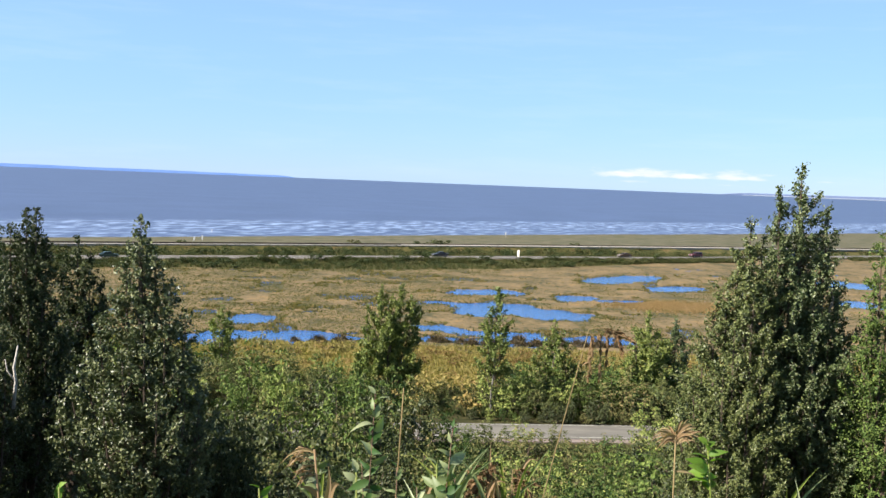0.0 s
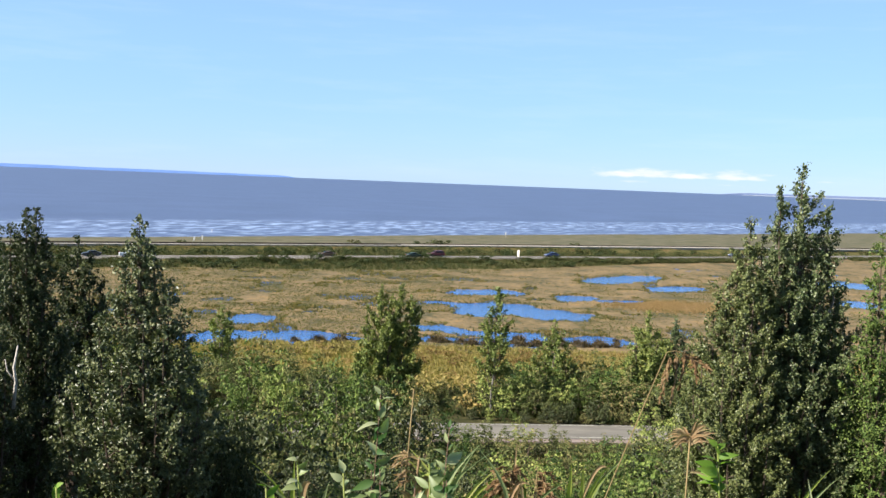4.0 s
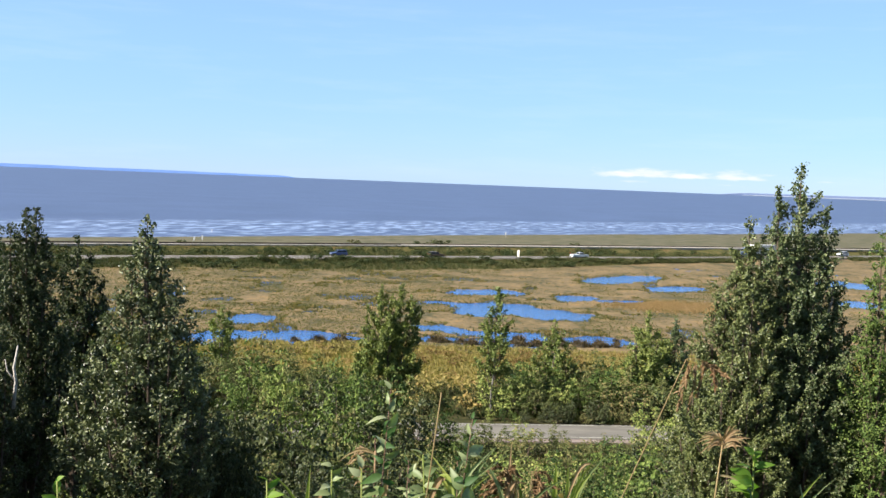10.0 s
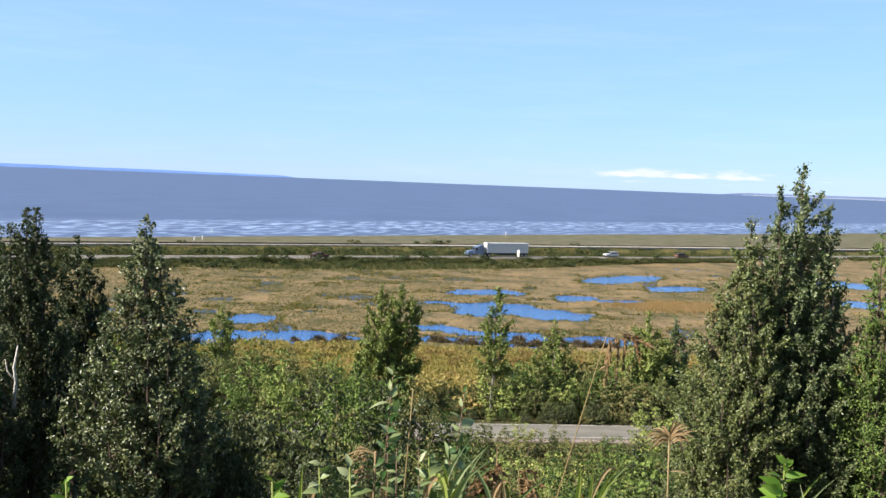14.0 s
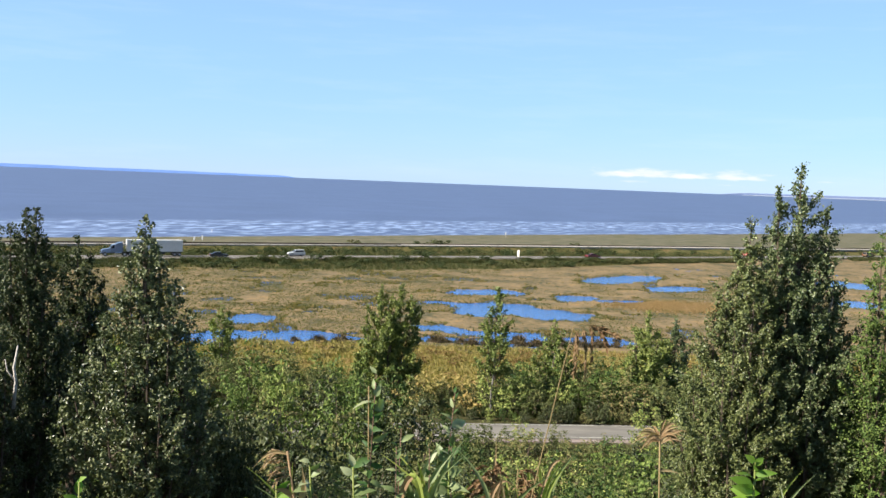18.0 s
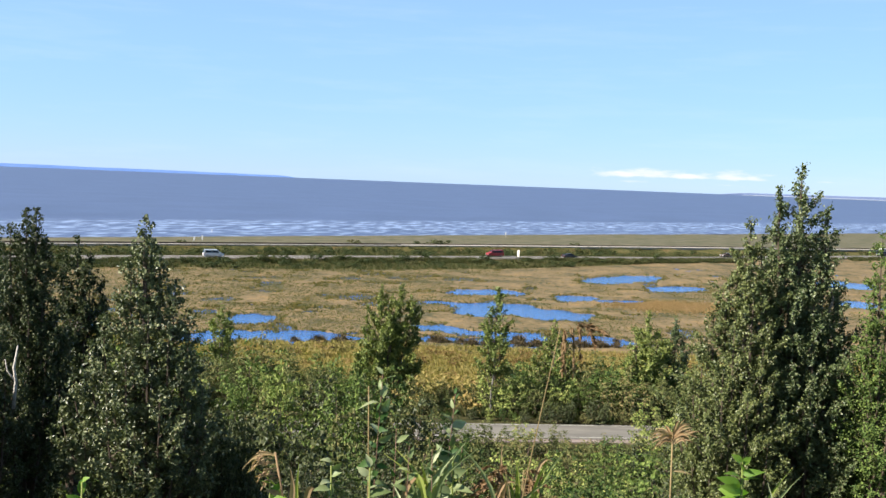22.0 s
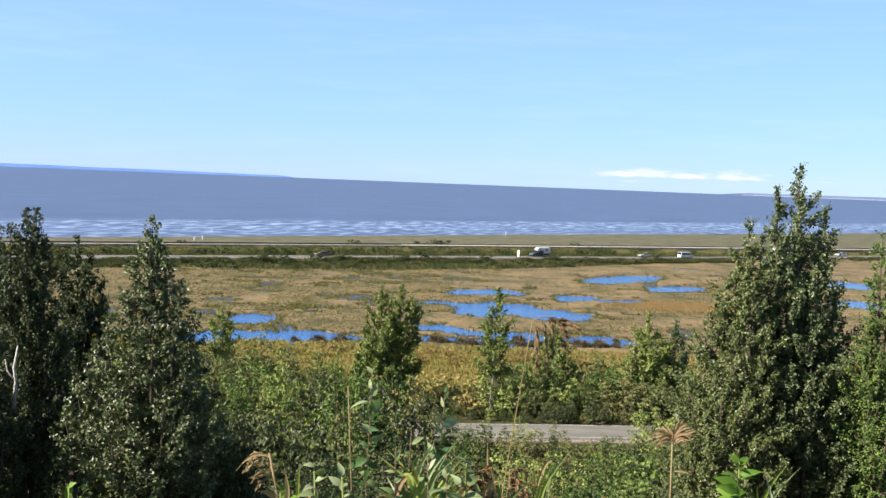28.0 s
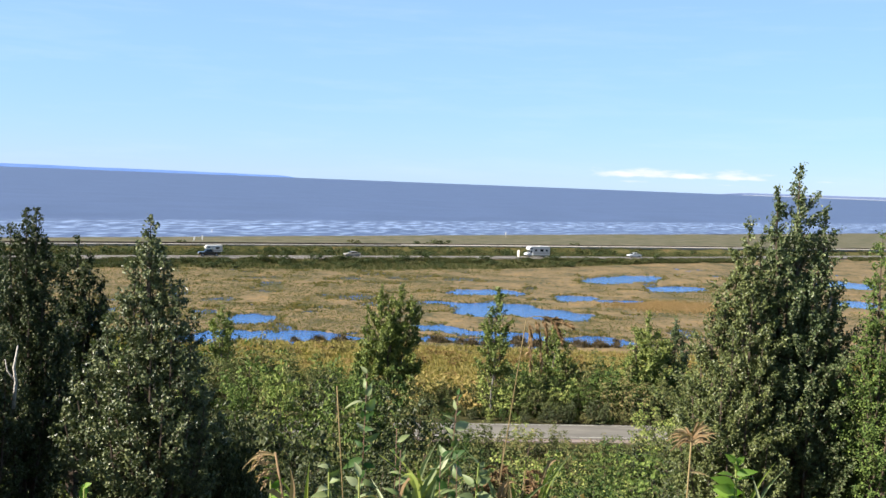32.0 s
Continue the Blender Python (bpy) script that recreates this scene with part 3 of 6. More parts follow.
def leaf_mesh(name, pos, facing, size, material, rng, narrow=0.66, fold=0.16, loose=0.55):
    """Folded pointed leaves, two faces each, at the points pos, turned roughly the way of facing."""
    n = len(pos)
    nor = facing / (np.linalg.norm(facing, axis=1, keepdims=True) + 1e-9) + rng.normal(0, loose, (n, 3))
    nor /= np.linalg.norm(nor, axis=1, keepdims=True) + 1e-9
    ax = np.cross(nor, rng.normal(0, 1, (n, 3)))
    ax[:, 2] -= 0.35
    ax /= np.linalg.norm(ax, axis=1, keepdims=True) + 1e-9
    side = np.cross(nor, ax)
    side /= np.linalg.norm(side, axis=1, keepdims=True) + 1e-9
    s = (size * rng.uniform(0.65, 1.25, n))[:, None]
    base, tip = pos - ax * s * 0.5, pos + ax * s * 0.5
    mid = pos - ax * s * 0.05 + nor * s * fold
    verts = np.stack([base, mid + side * s * narrow * 0.5, tip, mid - side * s * narrow * 0.5], 1).reshape(-1, 3)
    k = np.arange(n)[:, None] * 4
    faces = np.concatenate([k + np.array([[0, 2, 1]]), k + np.array([[0, 3, 2]])], 1).reshape(-1, 3)
    me = bpy.data.meshes.new(name)
    me.from_pydata(verts.tolist(), [], faces.tolist())
    me.materials.append(material)
    me.update()
    return me


def woody(name, label, category, trunk, leaders, leaf, density, material, seed, bark=None, m=None, group="", bare=0.2, lift=0.35, whorl=9.0):
    """A tree or shrub. trunk: (height, radius) or None. leaders: (dx, dy, foot height, top height, reach). density: leaves for each metre of branch."""
    rng = np.random.RandomState(seed)
    root = thing(name, label, category, m, group)
    limbs, pos, axs = Geo(), [], []
    if trunk:
        h, r = trunk
        pts = [(0.04 * h * math.sin(i * 1.3 + seed) * i / 8, 0.04 * h * math.cos(i * 1.7 + seed) * i / 8, h * i / 8) for i in range(9)]
        part("trunk", Geo().tube(pts, [r * (1 - 0.85 * i / 8) for i in range(9)], 8), bark or M_BARK, root, smooth=True)
    for dx, dy, z0, z1, reach in leaders:
        if trunk:
            limbs = Geo()
        hh = z1 - z0
        foot = Vector((dx * 0.25, dy * 0.25, z0)) if trunk else Vector((dx * 0.35, dy * 0.35, z0))
        top = Vector((dx, dy, z1))
        knots = [foot.lerp(top, i / 5) + Vector((dx, dy, 0)) * 0.35 * math.sin(math.pi * i / 5) * (0.6 if trunk else 0.3) for i in range(6)]
        rr = 0.012 * hh + 0.008
        limbs.tube(knots, [rr * (1 - 0.9 * i / 5) for i in range(6)], 5) if trunk else limbs.tube(knots[::2], [rr, rr * 0.6, rr * 0.2], 3)
        nb = max(5, int(hh * (whorl if trunk else 5) / max(0.35, reach) ** 0.35))
        for b in range(nb):
            u = (b + rng.rand()) / nb
            k = min(4, int(u * 5))
            p = knots[k].lerp(knots[k + 1], u * 5 - k)
            prof = min(1.0, (1 - u) * hh * (0.26 + 0.5 * (1 - u)) / reach + 0.04) if trunk else min(1.0, (1 - u) * 1.5 + 0.05) ** 0.8
            ln = reach * prof * min(1.0, 0.55 + u * 2.2) * rng.uniform(0.5, 1.28) + (0.026 * (1 - u) ** 0.6 + 0.004 if trunk else 0.04) * hh
            az = b * 2.39996 + rng.normal(0, 0.5)
            el = (rng.uniform(lift, lift + 0.6) if trunk else rng.uniform(0.15, 0.85)) + 0.35 * u
            d = Vector((math.cos(az) * math.cos(el), math.sin(az) * math.cos(el), math.sin(el)))
            tip = p + d * ln + Vector((0, 0, 0.12 * ln))
            mid = p + d * ln * 0.5 - Vector((0, 0, 0.03 * ln))
            if ln > 0.3 and (trunk or b % 8 == 0):
                limbs.tube([p, mid, tip], [0.010 * ln + 0.003, 0.006 * ln + 0.002, 0.002], 3)
            # leaves sit along short twigs that sweep up from the branch
            fine = bool(trunk)
            each = 9 if fine else 18 if leaf < 0.1 else 12 if leaf < 0.2 else 7
            twigs = max(1, int(density * (ln + 0.10) * rng.uniform(0.6, 1.4) / each + 0.5))
            cnt = twigs * each
            t = bare + (1 - bare) * rng.rand(twigs) ** (0.8 if fine else 0.5)
            a, mm, c = np.array(p), np.array(mid), np.array(tip)
            q = ((1 - t) ** 2)[:, None] * a + (2 * t * (1 - t))[:, None] * mm + (t ** 2)[:, None] * c
            way = np.array(d) * 0.55 + np.array([0, 0, 0.45]) + rng.normal(0, 0.55, (twigs, 3))
            way /= np.linalg.norm(way, axis=1, keepdims=True)
            tl = (leaf * (3.2 if leaf < 0.1 else 2.7) * rng.uniform(0.4, 1.3, twigs) * (1.0 - 0.45 * u))[:, None]
            if fine:
                run = np.tile(np.linspace(0.0, 1.0, each), twigs)[:, None]
                q = np.repeat(q, each, 0) + np.repeat(way * tl, each, 0) * run + rng.normal(0, leaf * 0.42, (cnt, 3))
                facing = rng.normal(0, 1, (cnt, 3)) + np.array(d) * np.array([0.55, 0.55, 0.1]) + np.array([0, 0, 0.45])
            else:
                # rounded sprays with gaps between them
                v = rng.normal(0, 1, (cnt, 3))
                v /= np.linalg.norm(v, axis=1, keepdims=True)
                v[:, 2] = np.where(v[:, 2] < -0.2, -v[:, 2], v[:, 2])
                ball = (0.20 * reach + 0.9 * leaf) * np.repeat(rng.uniform(0.6, 1.3, (twigs, 1)), each, 0)
                q = np.repeat(q + rng.normal(0, 0.06 * reach, (twigs, 3)), each, 0) + v * ball * rng.uniform(0.45, 1.1, (cnt, 1)) * np.array([1, 1, 0.6])
                facing = v * 1.1 + np.array(d) * 0.2 + np.array([0, 0, 0.35]) + rng.normal(0, 0.36, (cnt, 3))
            pos.append(q)
            axs.append(facing)
        if trunk:
            part("limb", limbs, M_TWIG, root)
    if not trunk:
        part("branchwork", limbs, M_TWIG, root)
    me = leaf_mesh("crown", np.concatenate(pos), np.concatenate(axs), leaf, material, rng, loose=0.15)
    part("crown", me, None, root)
    return root


def height(x, y):
    return float(land(np.array([x]), np.array([y]))[0])


# the large poplars on the slope close by
def big_tree(label, x, y, top, leaders, seed, leaf=0.062, density=330, material=None, trunk_r=0.09, lift=0.35, whorl=9.0):
    z = height(x, y) - 0.1
    up = [(dx, dy, max(1.0, f), t - z - 0.1, r * 1.42) for dx, dy, f, t, r in leaders]
    return woody("poplar_tree", label, "tree", ((top - z) * 0.86, trunk_r), up, leaf, density, material or M_POPLAR, seed, m=pose(x, y, z), group="trees on the slope", lift=lift, whorl=whorl)


TREE_R = big_tree("tall dark green poplar with several pointed tops", 7.96, 20.0, 23.74,
    [(-0.5, 0, 4.4, 24.34, 0.37), (-0.42, 0, 2.8, 23.70, 0.5), (-0.32, 0.1, 2.5, 22.76, 1.0), (-0.93, 0, 4.2, 23.84, 0.29), (-0.79, 0.2, 2.5, 22.9, 0.45), (0.07, -0.1, 4.1, 23.5, 0.31), (0.14, 0.1, 2.4, 22.66, 0.55),
     (-0.76, -0.4, 2.4, 22.43, 0.8), (-0.26, -0.5, 2.3, 22.1, 0.9), (0.46, 0.2, 2.2, 21.82, 0.55), (0.58, 0, 1.9, 20.94, 0.5), (0.1, -0.5, 2.0, 21.18, 0.9), (-0.73, -0.7, 2.0, 21.17, 1.0), (-0.36, -0.9, 1.8, 20.52, 1.1),
     (0.81, 0, 1.6, 19.92, 0.7), (0.23, -0.7, 1.6, 19.81, 1.0), (-0.9, -0.9, 1.7, 20.04, 1.1), (-0.5, -1.2, 1.4, 19.2, 1.2), (0.87, -0.3, 1.3, 18.9, 0.8), (0.1, -1.2, 1.3, 18.76, 1.1)], 11, leaf=0.066, density=150)
TREE_RL = big_tree("sunlit grey-green poplar leaning against a darker one", 6.43, 19.4, 22.59,
    [(-0.17, 0, 3.8, 23.19, 0.42), (-0.16, 0, 2.4, 22.64, 0.55), (0.13, 0.1, 3.6, 22.82, 0.45), (-0.35, 0.1, 3.5, 22.51, 0.52), (0.32, 0.2, 2.2, 22.06, 0.7), (-0.54, 0.1, 2.1, 21.89, 0.55), (-0.15, -0.4, 2.1, 21.75, 0.85),
     (-0.81, 0, 2.0, 21.27, 0.6), (-0.56, -0.6, 1.9, 21.02, 0.95), (-0.96, 0.2, 1.8, 20.68, 0.55), (0.04, -0.6, 1.8, 20.76, 1.0), (-0.8, -0.8, 1.7, 20.31, 1.0), (-1.13, 0.1, 1.6, 19.95, 0.65), (-1.04, -0.6, 1.4, 19.57, 0.9),
     (-1.37, 0, 1.3, 19.07, 0.7), (-0.33, -1.0, 1.5, 19.81, 1.1), (-0.7, -1.1, 1.3, 19.03, 1.1), (0.08, -1.1, 1.3, 18.95, 1.1), (-1.27, -0.6, 1.2, 18.64, 0.9)], 34, leaf=0.058, density=185, material=M_OLIVEPOPLAR, lift=0.25)
big_tree("light green poplar at the edge of the thicket", 9.10, 19.0, 22.37,
    [(-0.31, 0, 3.6, 22.97, 0.35), (-0.36, 0.1, 3.1, 21.9, 0.4), (-0.12, 0, 2.1, 21.74, 0.6), (-0.54, -0.1, 1.9, 21.23, 0.45), (-0.32, -0.3, 1.8, 20.76, 0.7), (-0.46, -0.2, 1.6, 20.16, 0.6), (-0.19, -0.5, 1.4, 19.56, 0.9),
     (-0.41, -0.4, 1.2, 18.95, 0.8)], 12, leaf=0.066, density=90, material=M_ALDER)
TREE_L = big_tree("grey-green poplar with glossy leaves swaying in the wind", -4.97, 16.0, 22.38,
    [(-0.03, 0, 3.1, 22.98, 0.24), (-0.06, 0, 2.9, 22.78, 0.30), (-0.02, 0.05, 2.4, 22.55, 0.36), (-0.0, 0.1, 1.8, 22.04, 0.62), (0.19, 0.1, 2.7, 22.22, 0.3), (-0.28, 0, 2.7, 22.03, 0.3), (0.47, 0, 2.6, 21.8, 0.3), (-0.49, 0.1, 2.4, 21.48, 0.42),
     (0.73, 0, 2.3, 21.32, 0.26), (0.15, -0.4, 1.6, 21.38, 0.75), (-0.73, 0, 2.3, 21.15, 0.4), (0.49, -0.4, 1.5, 21.02, 0.65), (-1.01, 0.1, 2.1, 20.71, 0.42), (-0.15, -0.6, 1.4, 20.79, 0.75), (0.71, 0, 2.1, 20.7, 0.36),
     (-1.24, 0, 1.8, 20.23, 0.42), (-0.43, -0.7, 1.2, 20.14, 0.75), (0.45, -0.7, 1.2, 20.18, 0.8), (-1.45, 0, 1.6, 19.71, 0.38), (0.78, -0.2, 1.7, 19.99, 0.42), (0.11, -0.9, 1.0, 19.51, 0.9), (-0.86, -0.5, 1.0, 19.32, 0.6),
     (0.64, -0.5, 0.9, 19.29, 0.6), (-0.25, -0.9, 0.8, 18.94, 0.8), (0.95, 0.1, 1.2, 20.1, 0.55), (0.9, 0.3, 1.0, 19.5, 0.6), (0.55, 0.6, 1.4, 20.6, 0.8)], 13, leaf=0.066, density=135, material=M_GREYPOPLAR, lift=0.02, whorl=7.0)
# next three trees: their shade is carried by the darkened leaf colour
big_tree("tall poplar, mostly in shade, its leaves darkened to match", -9.29, 21.0, 22.16,
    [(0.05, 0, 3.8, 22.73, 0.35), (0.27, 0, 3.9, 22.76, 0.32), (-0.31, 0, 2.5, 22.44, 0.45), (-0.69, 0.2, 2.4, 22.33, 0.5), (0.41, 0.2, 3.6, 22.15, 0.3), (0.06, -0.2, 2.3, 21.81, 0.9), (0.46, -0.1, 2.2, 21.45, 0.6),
     (-0.33, -0.3, 2.2, 21.43, 0.9), (0.67, 0.1, 2.0, 20.67, 0.55), (0.37, -0.6, 1.9, 20.63, 1.0), (0.83, 0.1, 1.7, 19.98, 0.5), (0.7, -0.5, 1.6, 19.63, 0.9), (0.1, -0.8, 1.7, 19.79, 1.0)], 14, leaf=0.07, density=115, trunk_r=0.1, material=M_SHADEPOPLAR)
big_tree("small poplar behind taller trees, leaves darkened as if shaded", -9.86, 25.5, 21.21,
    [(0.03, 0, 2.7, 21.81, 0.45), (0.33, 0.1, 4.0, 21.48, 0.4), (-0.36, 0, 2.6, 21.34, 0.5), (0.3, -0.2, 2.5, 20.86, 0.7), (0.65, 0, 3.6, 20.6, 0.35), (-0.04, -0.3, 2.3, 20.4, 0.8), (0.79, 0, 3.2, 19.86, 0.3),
     (-0.14, -0.2, 2.0, 19.47, 0.7), (-0.69, 0.2, 2.1, 19.55, 0.7)], 16, leaf=0.08, density=100, material=M_SHADEPOPLAR)
TREE_FF = big_tree("shade-darkened poplar with a bare pale lower stem", -8.91, 18.6, 21.83,
    [(0.04, 0, 2.2, 22.43, 0.7), (0.51, -0.4, 1.4, 19.84, 0.7), (-0.01, 0, 1.7, 20.64, 0.9)], 15, leaf=0.068, density=120, material=M_SHADEPOPLAR)
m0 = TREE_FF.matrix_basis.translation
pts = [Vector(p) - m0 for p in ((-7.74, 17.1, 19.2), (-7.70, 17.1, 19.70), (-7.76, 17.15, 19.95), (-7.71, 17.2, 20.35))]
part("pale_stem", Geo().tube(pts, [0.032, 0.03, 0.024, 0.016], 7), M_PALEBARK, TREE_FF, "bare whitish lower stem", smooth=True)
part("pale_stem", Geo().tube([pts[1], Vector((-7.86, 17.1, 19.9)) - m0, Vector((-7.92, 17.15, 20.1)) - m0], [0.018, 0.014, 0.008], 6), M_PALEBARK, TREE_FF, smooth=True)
# unseen trees left of the view, placed to block sun and sky light
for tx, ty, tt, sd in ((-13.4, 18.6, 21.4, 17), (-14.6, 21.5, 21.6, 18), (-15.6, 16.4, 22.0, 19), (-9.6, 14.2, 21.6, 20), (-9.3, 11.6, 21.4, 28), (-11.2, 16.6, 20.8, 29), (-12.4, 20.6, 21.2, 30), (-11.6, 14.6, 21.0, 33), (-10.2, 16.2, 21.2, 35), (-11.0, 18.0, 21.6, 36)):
    big_tree("unseen tall poplar added to shade its neighbours", tx, ty, tt, [(0.1, 0, 0.8, tt, 1.4), (0.8, 0.3, 0.6, tt - 0.9, 1.5), (-0.8, -0.3, 0.6, tt - 1.0, 1.5), (0.3, -1.0, 0.4, tt - 1.9, 1.7), (-0.3, 1.0, 0.4, tt - 2.0, 1.7)], sd, 0.17, 75, M_SHADEPOPLAR)


def mid_tree(label, x, y, top, leaders, seed, leaf=0.22, density=40, material=None, name="poplar_tree", trunk_r=0.10):
    z = height(x, y) - 0.1
    up = [(dx * 1.12, dy, max(0.2, f), t - z, r * 1.5) for dx, dy, f, t, r in leaders]
    return woody(name, label, "tree", ((top - z) * 0.9, trunk_r), up, leaf, density, material or M_POPLAR, seed, m=pose(x, y, z), group="trees by the road", whorl=3.6)


mid_tree("leafy green poplar with a broad rounded crown", -4.4, 82.0, 14.0,
         [(0.1, 0, 2.4, 12.9, 2.0), (0.9, 0, 3.0, 14.2, 1.0), (-0.7, 0.2, 2.6, 14.0, 0.9), (1.7, -0.2, 2.4, 13.3, 1.2), (-1.7, -0.3, 2.0, 11.4, 1.3), (2.1, 0.3, 1.8, 10.6, 1.5), (-2.2, 0.1, 1.8, 9.2, 1.4), (0.0, -0.9, 2.0, 11.5, 1.5), (-2.6, 0.2, 1.0, 7.6, 1.2), (2.5, -0.2, 1.0, 8.0, 1.3)], 21, leaf=0.19, density=150, material=M_YOUNGPOPLAR)
mid_tree("slim sparse poplar with a bare pale trunk", 4.6, 79.4, 14.4,
         [(0.15, 0, 4.5, 14.7, 0.9), (-0.5, 0.2, 3.4, 12.4, 1.2), (0.6, -0.3, 3.2, 11.4, 1.3), (-0.7, 0.0, 2.6, 9.6, 1.2), (0.9, 0.1, 2.6, 8.6, 1.1)], 22, leaf=0.19, density=95, material=M_YOUNGPOPLAR)
mid_tree("young grey-green poplar on the marsh edge", -20.4, 88.0, 10.6,
         [(0.1, 0, 2.0, 11.0, 1.2), (-0.7, 0.2, 1.6, 9.8, 1.1), (0.8, 0, 1.5, 9.6, 1.2)], 23, density=66, material=M_YOUNGPOPLAR)
mid_tree("yellowing young poplar beside the road", 10.5, 85.5, 10.7,
         [(0.0, 0, 1.0, 11.4, 1.2), (-0.8, 0.2, 0.8, 9.6, 1.3), (0.9, 0.1, 0.8, 9.2, 1.5), (-1.5, -0.2, 0.6, 7.8, 1.4), (1.7, 0, 0.6, 7.4, 1.4)], 24, density=66, material=M_YOUNGPOPLAR)
mid_tree("bright green poplar behind the road", 18.6, 84.0, 12.2,
         [(0.0, 0, 0.8, 12.4, 1.4), (-0.9, 0.2, 0.6, 10.8, 1.4), (0.8, 0.1, 0.6, 10.8, 1.3), (0.2, -0.8, 0.4, 9.4, 1.5), (-1.5, -0.2, 0.3, 8.4, 1.3)], 25, density=92, material=M_YOUNGPOPLAR)
mid_tree("dark green poplar behind the road", 21.8, 87.0, 11.2,
         [(0.0, 0, 0.8, 11.5, 1.0), (-0.6, 0.2, 0.6, 9.8, 1.0), (0.8, 0.1, 0.6, 9.9, 1.0), (0.2, -0.8, 0.4, 8.4, 1.1)], 26, density=78)

# shrubs: a few kinds, built once and planted many times
SHRUBS = {}


def shrub_kind(key, name, label, material, leaf, density, tall, wide, count, seed):
    rng = random.Random(seed)
    lead = []
    for i in range(count):
        a, q = rng.uniform(0, 6.28), math.sqrt(rng.uniform(0.02, 1.0)) * wide
        lead.append((math.cos(a) * q, math.sin(a) * q, 0.02, tall * (1.0 - 0.4 * (q / wide) ** 2) * rng.uniform(0.75, 1.08), wide * rng.uniform(0.35, 0.55)))
    SHRUBS.setdefault(key, []).append([name, label, material, leaf, density, lead, seed, None])


for i in range(3):
    shrub_kind("near_alder", "alder_bush", "dense bright green alder bush on the slope", M_ALDER, 0.086, 50, 3.4, 1.5, 11, 31 + i)
    shrub_kind("near_willow", "willow_bush", "olive-green willow bush with browning leaves", M_WILLOW, 0.085, 46, 2.8, 1.4, 11, 41 + i)
    shrub_kind("near_dark", "poplar_sapling", "poplar saplings in a clump, leaves darkened to read as shade", M_SHADEPOPLAR, 0.10, 48, 3.6, 1.4, 10, 51 + i)
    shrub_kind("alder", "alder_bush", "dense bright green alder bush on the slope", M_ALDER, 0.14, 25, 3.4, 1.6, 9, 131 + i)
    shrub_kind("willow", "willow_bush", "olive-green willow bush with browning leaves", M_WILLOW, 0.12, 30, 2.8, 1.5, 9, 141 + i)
    shrub_kind("dark", "poplar_sapling", "poplar saplings in a clump, leaves darkened to read as shade", M_SHADEPOPLAR, 0.16, 25, 3.6, 1.4, 9, 151 + i)
    shrub_kind("gold", "marsh_shrub", "low yellow autumn shrub on the marsh edge", M_YELLOW, 0.25, 6, 1.5, 1.6, 6, 61 + i)
    shrub_kind("rust", "marsh_shrub", "low rust-brown autumn shrub by the pond", M_RUSTLEAF, 0.22, 7, 1.4, 1.6, 6, 81 + i)
    shrub_kind("road", "roadside_bush", "dark green bush beside the highway", M_ROADBUSH, 0.46, 3, 2.6, 2.4, 5, 71 + i)
TALL = {"alder": 3.4, "willow": 2.8, "dark": 3.6, "gold": 1.5}


def plant(key, x, y, scale, turn, low=1.0):
    kinds = SHRUBS[key]
    k = kinds[int(abs(x * 7.3 + y * 3.1)) % len(kinds)]
    m = pose(x, y, height(x, y) - 0.05, 0, 0, turn) @ Matrix.Diagonal((scale, scale, scale * low, 1))
    if k[7] is None:
        k[7] = woody(k[0], k[1], "bush", None, k[5], k[3], k[4], k[2], k[6], m=m, group=key + " bushes")
    else:
        copy_thing(k[7], m @ Matrix.Diagonal((*[1 / c for c in k[7].scale], 1)))


def pick(rng, weights):
    r = rng.random() * sum(w for _, w in weights)
    for key, w in weights:
        r -= w
        if r <= 0:
            return key
    return weights[-1][0]


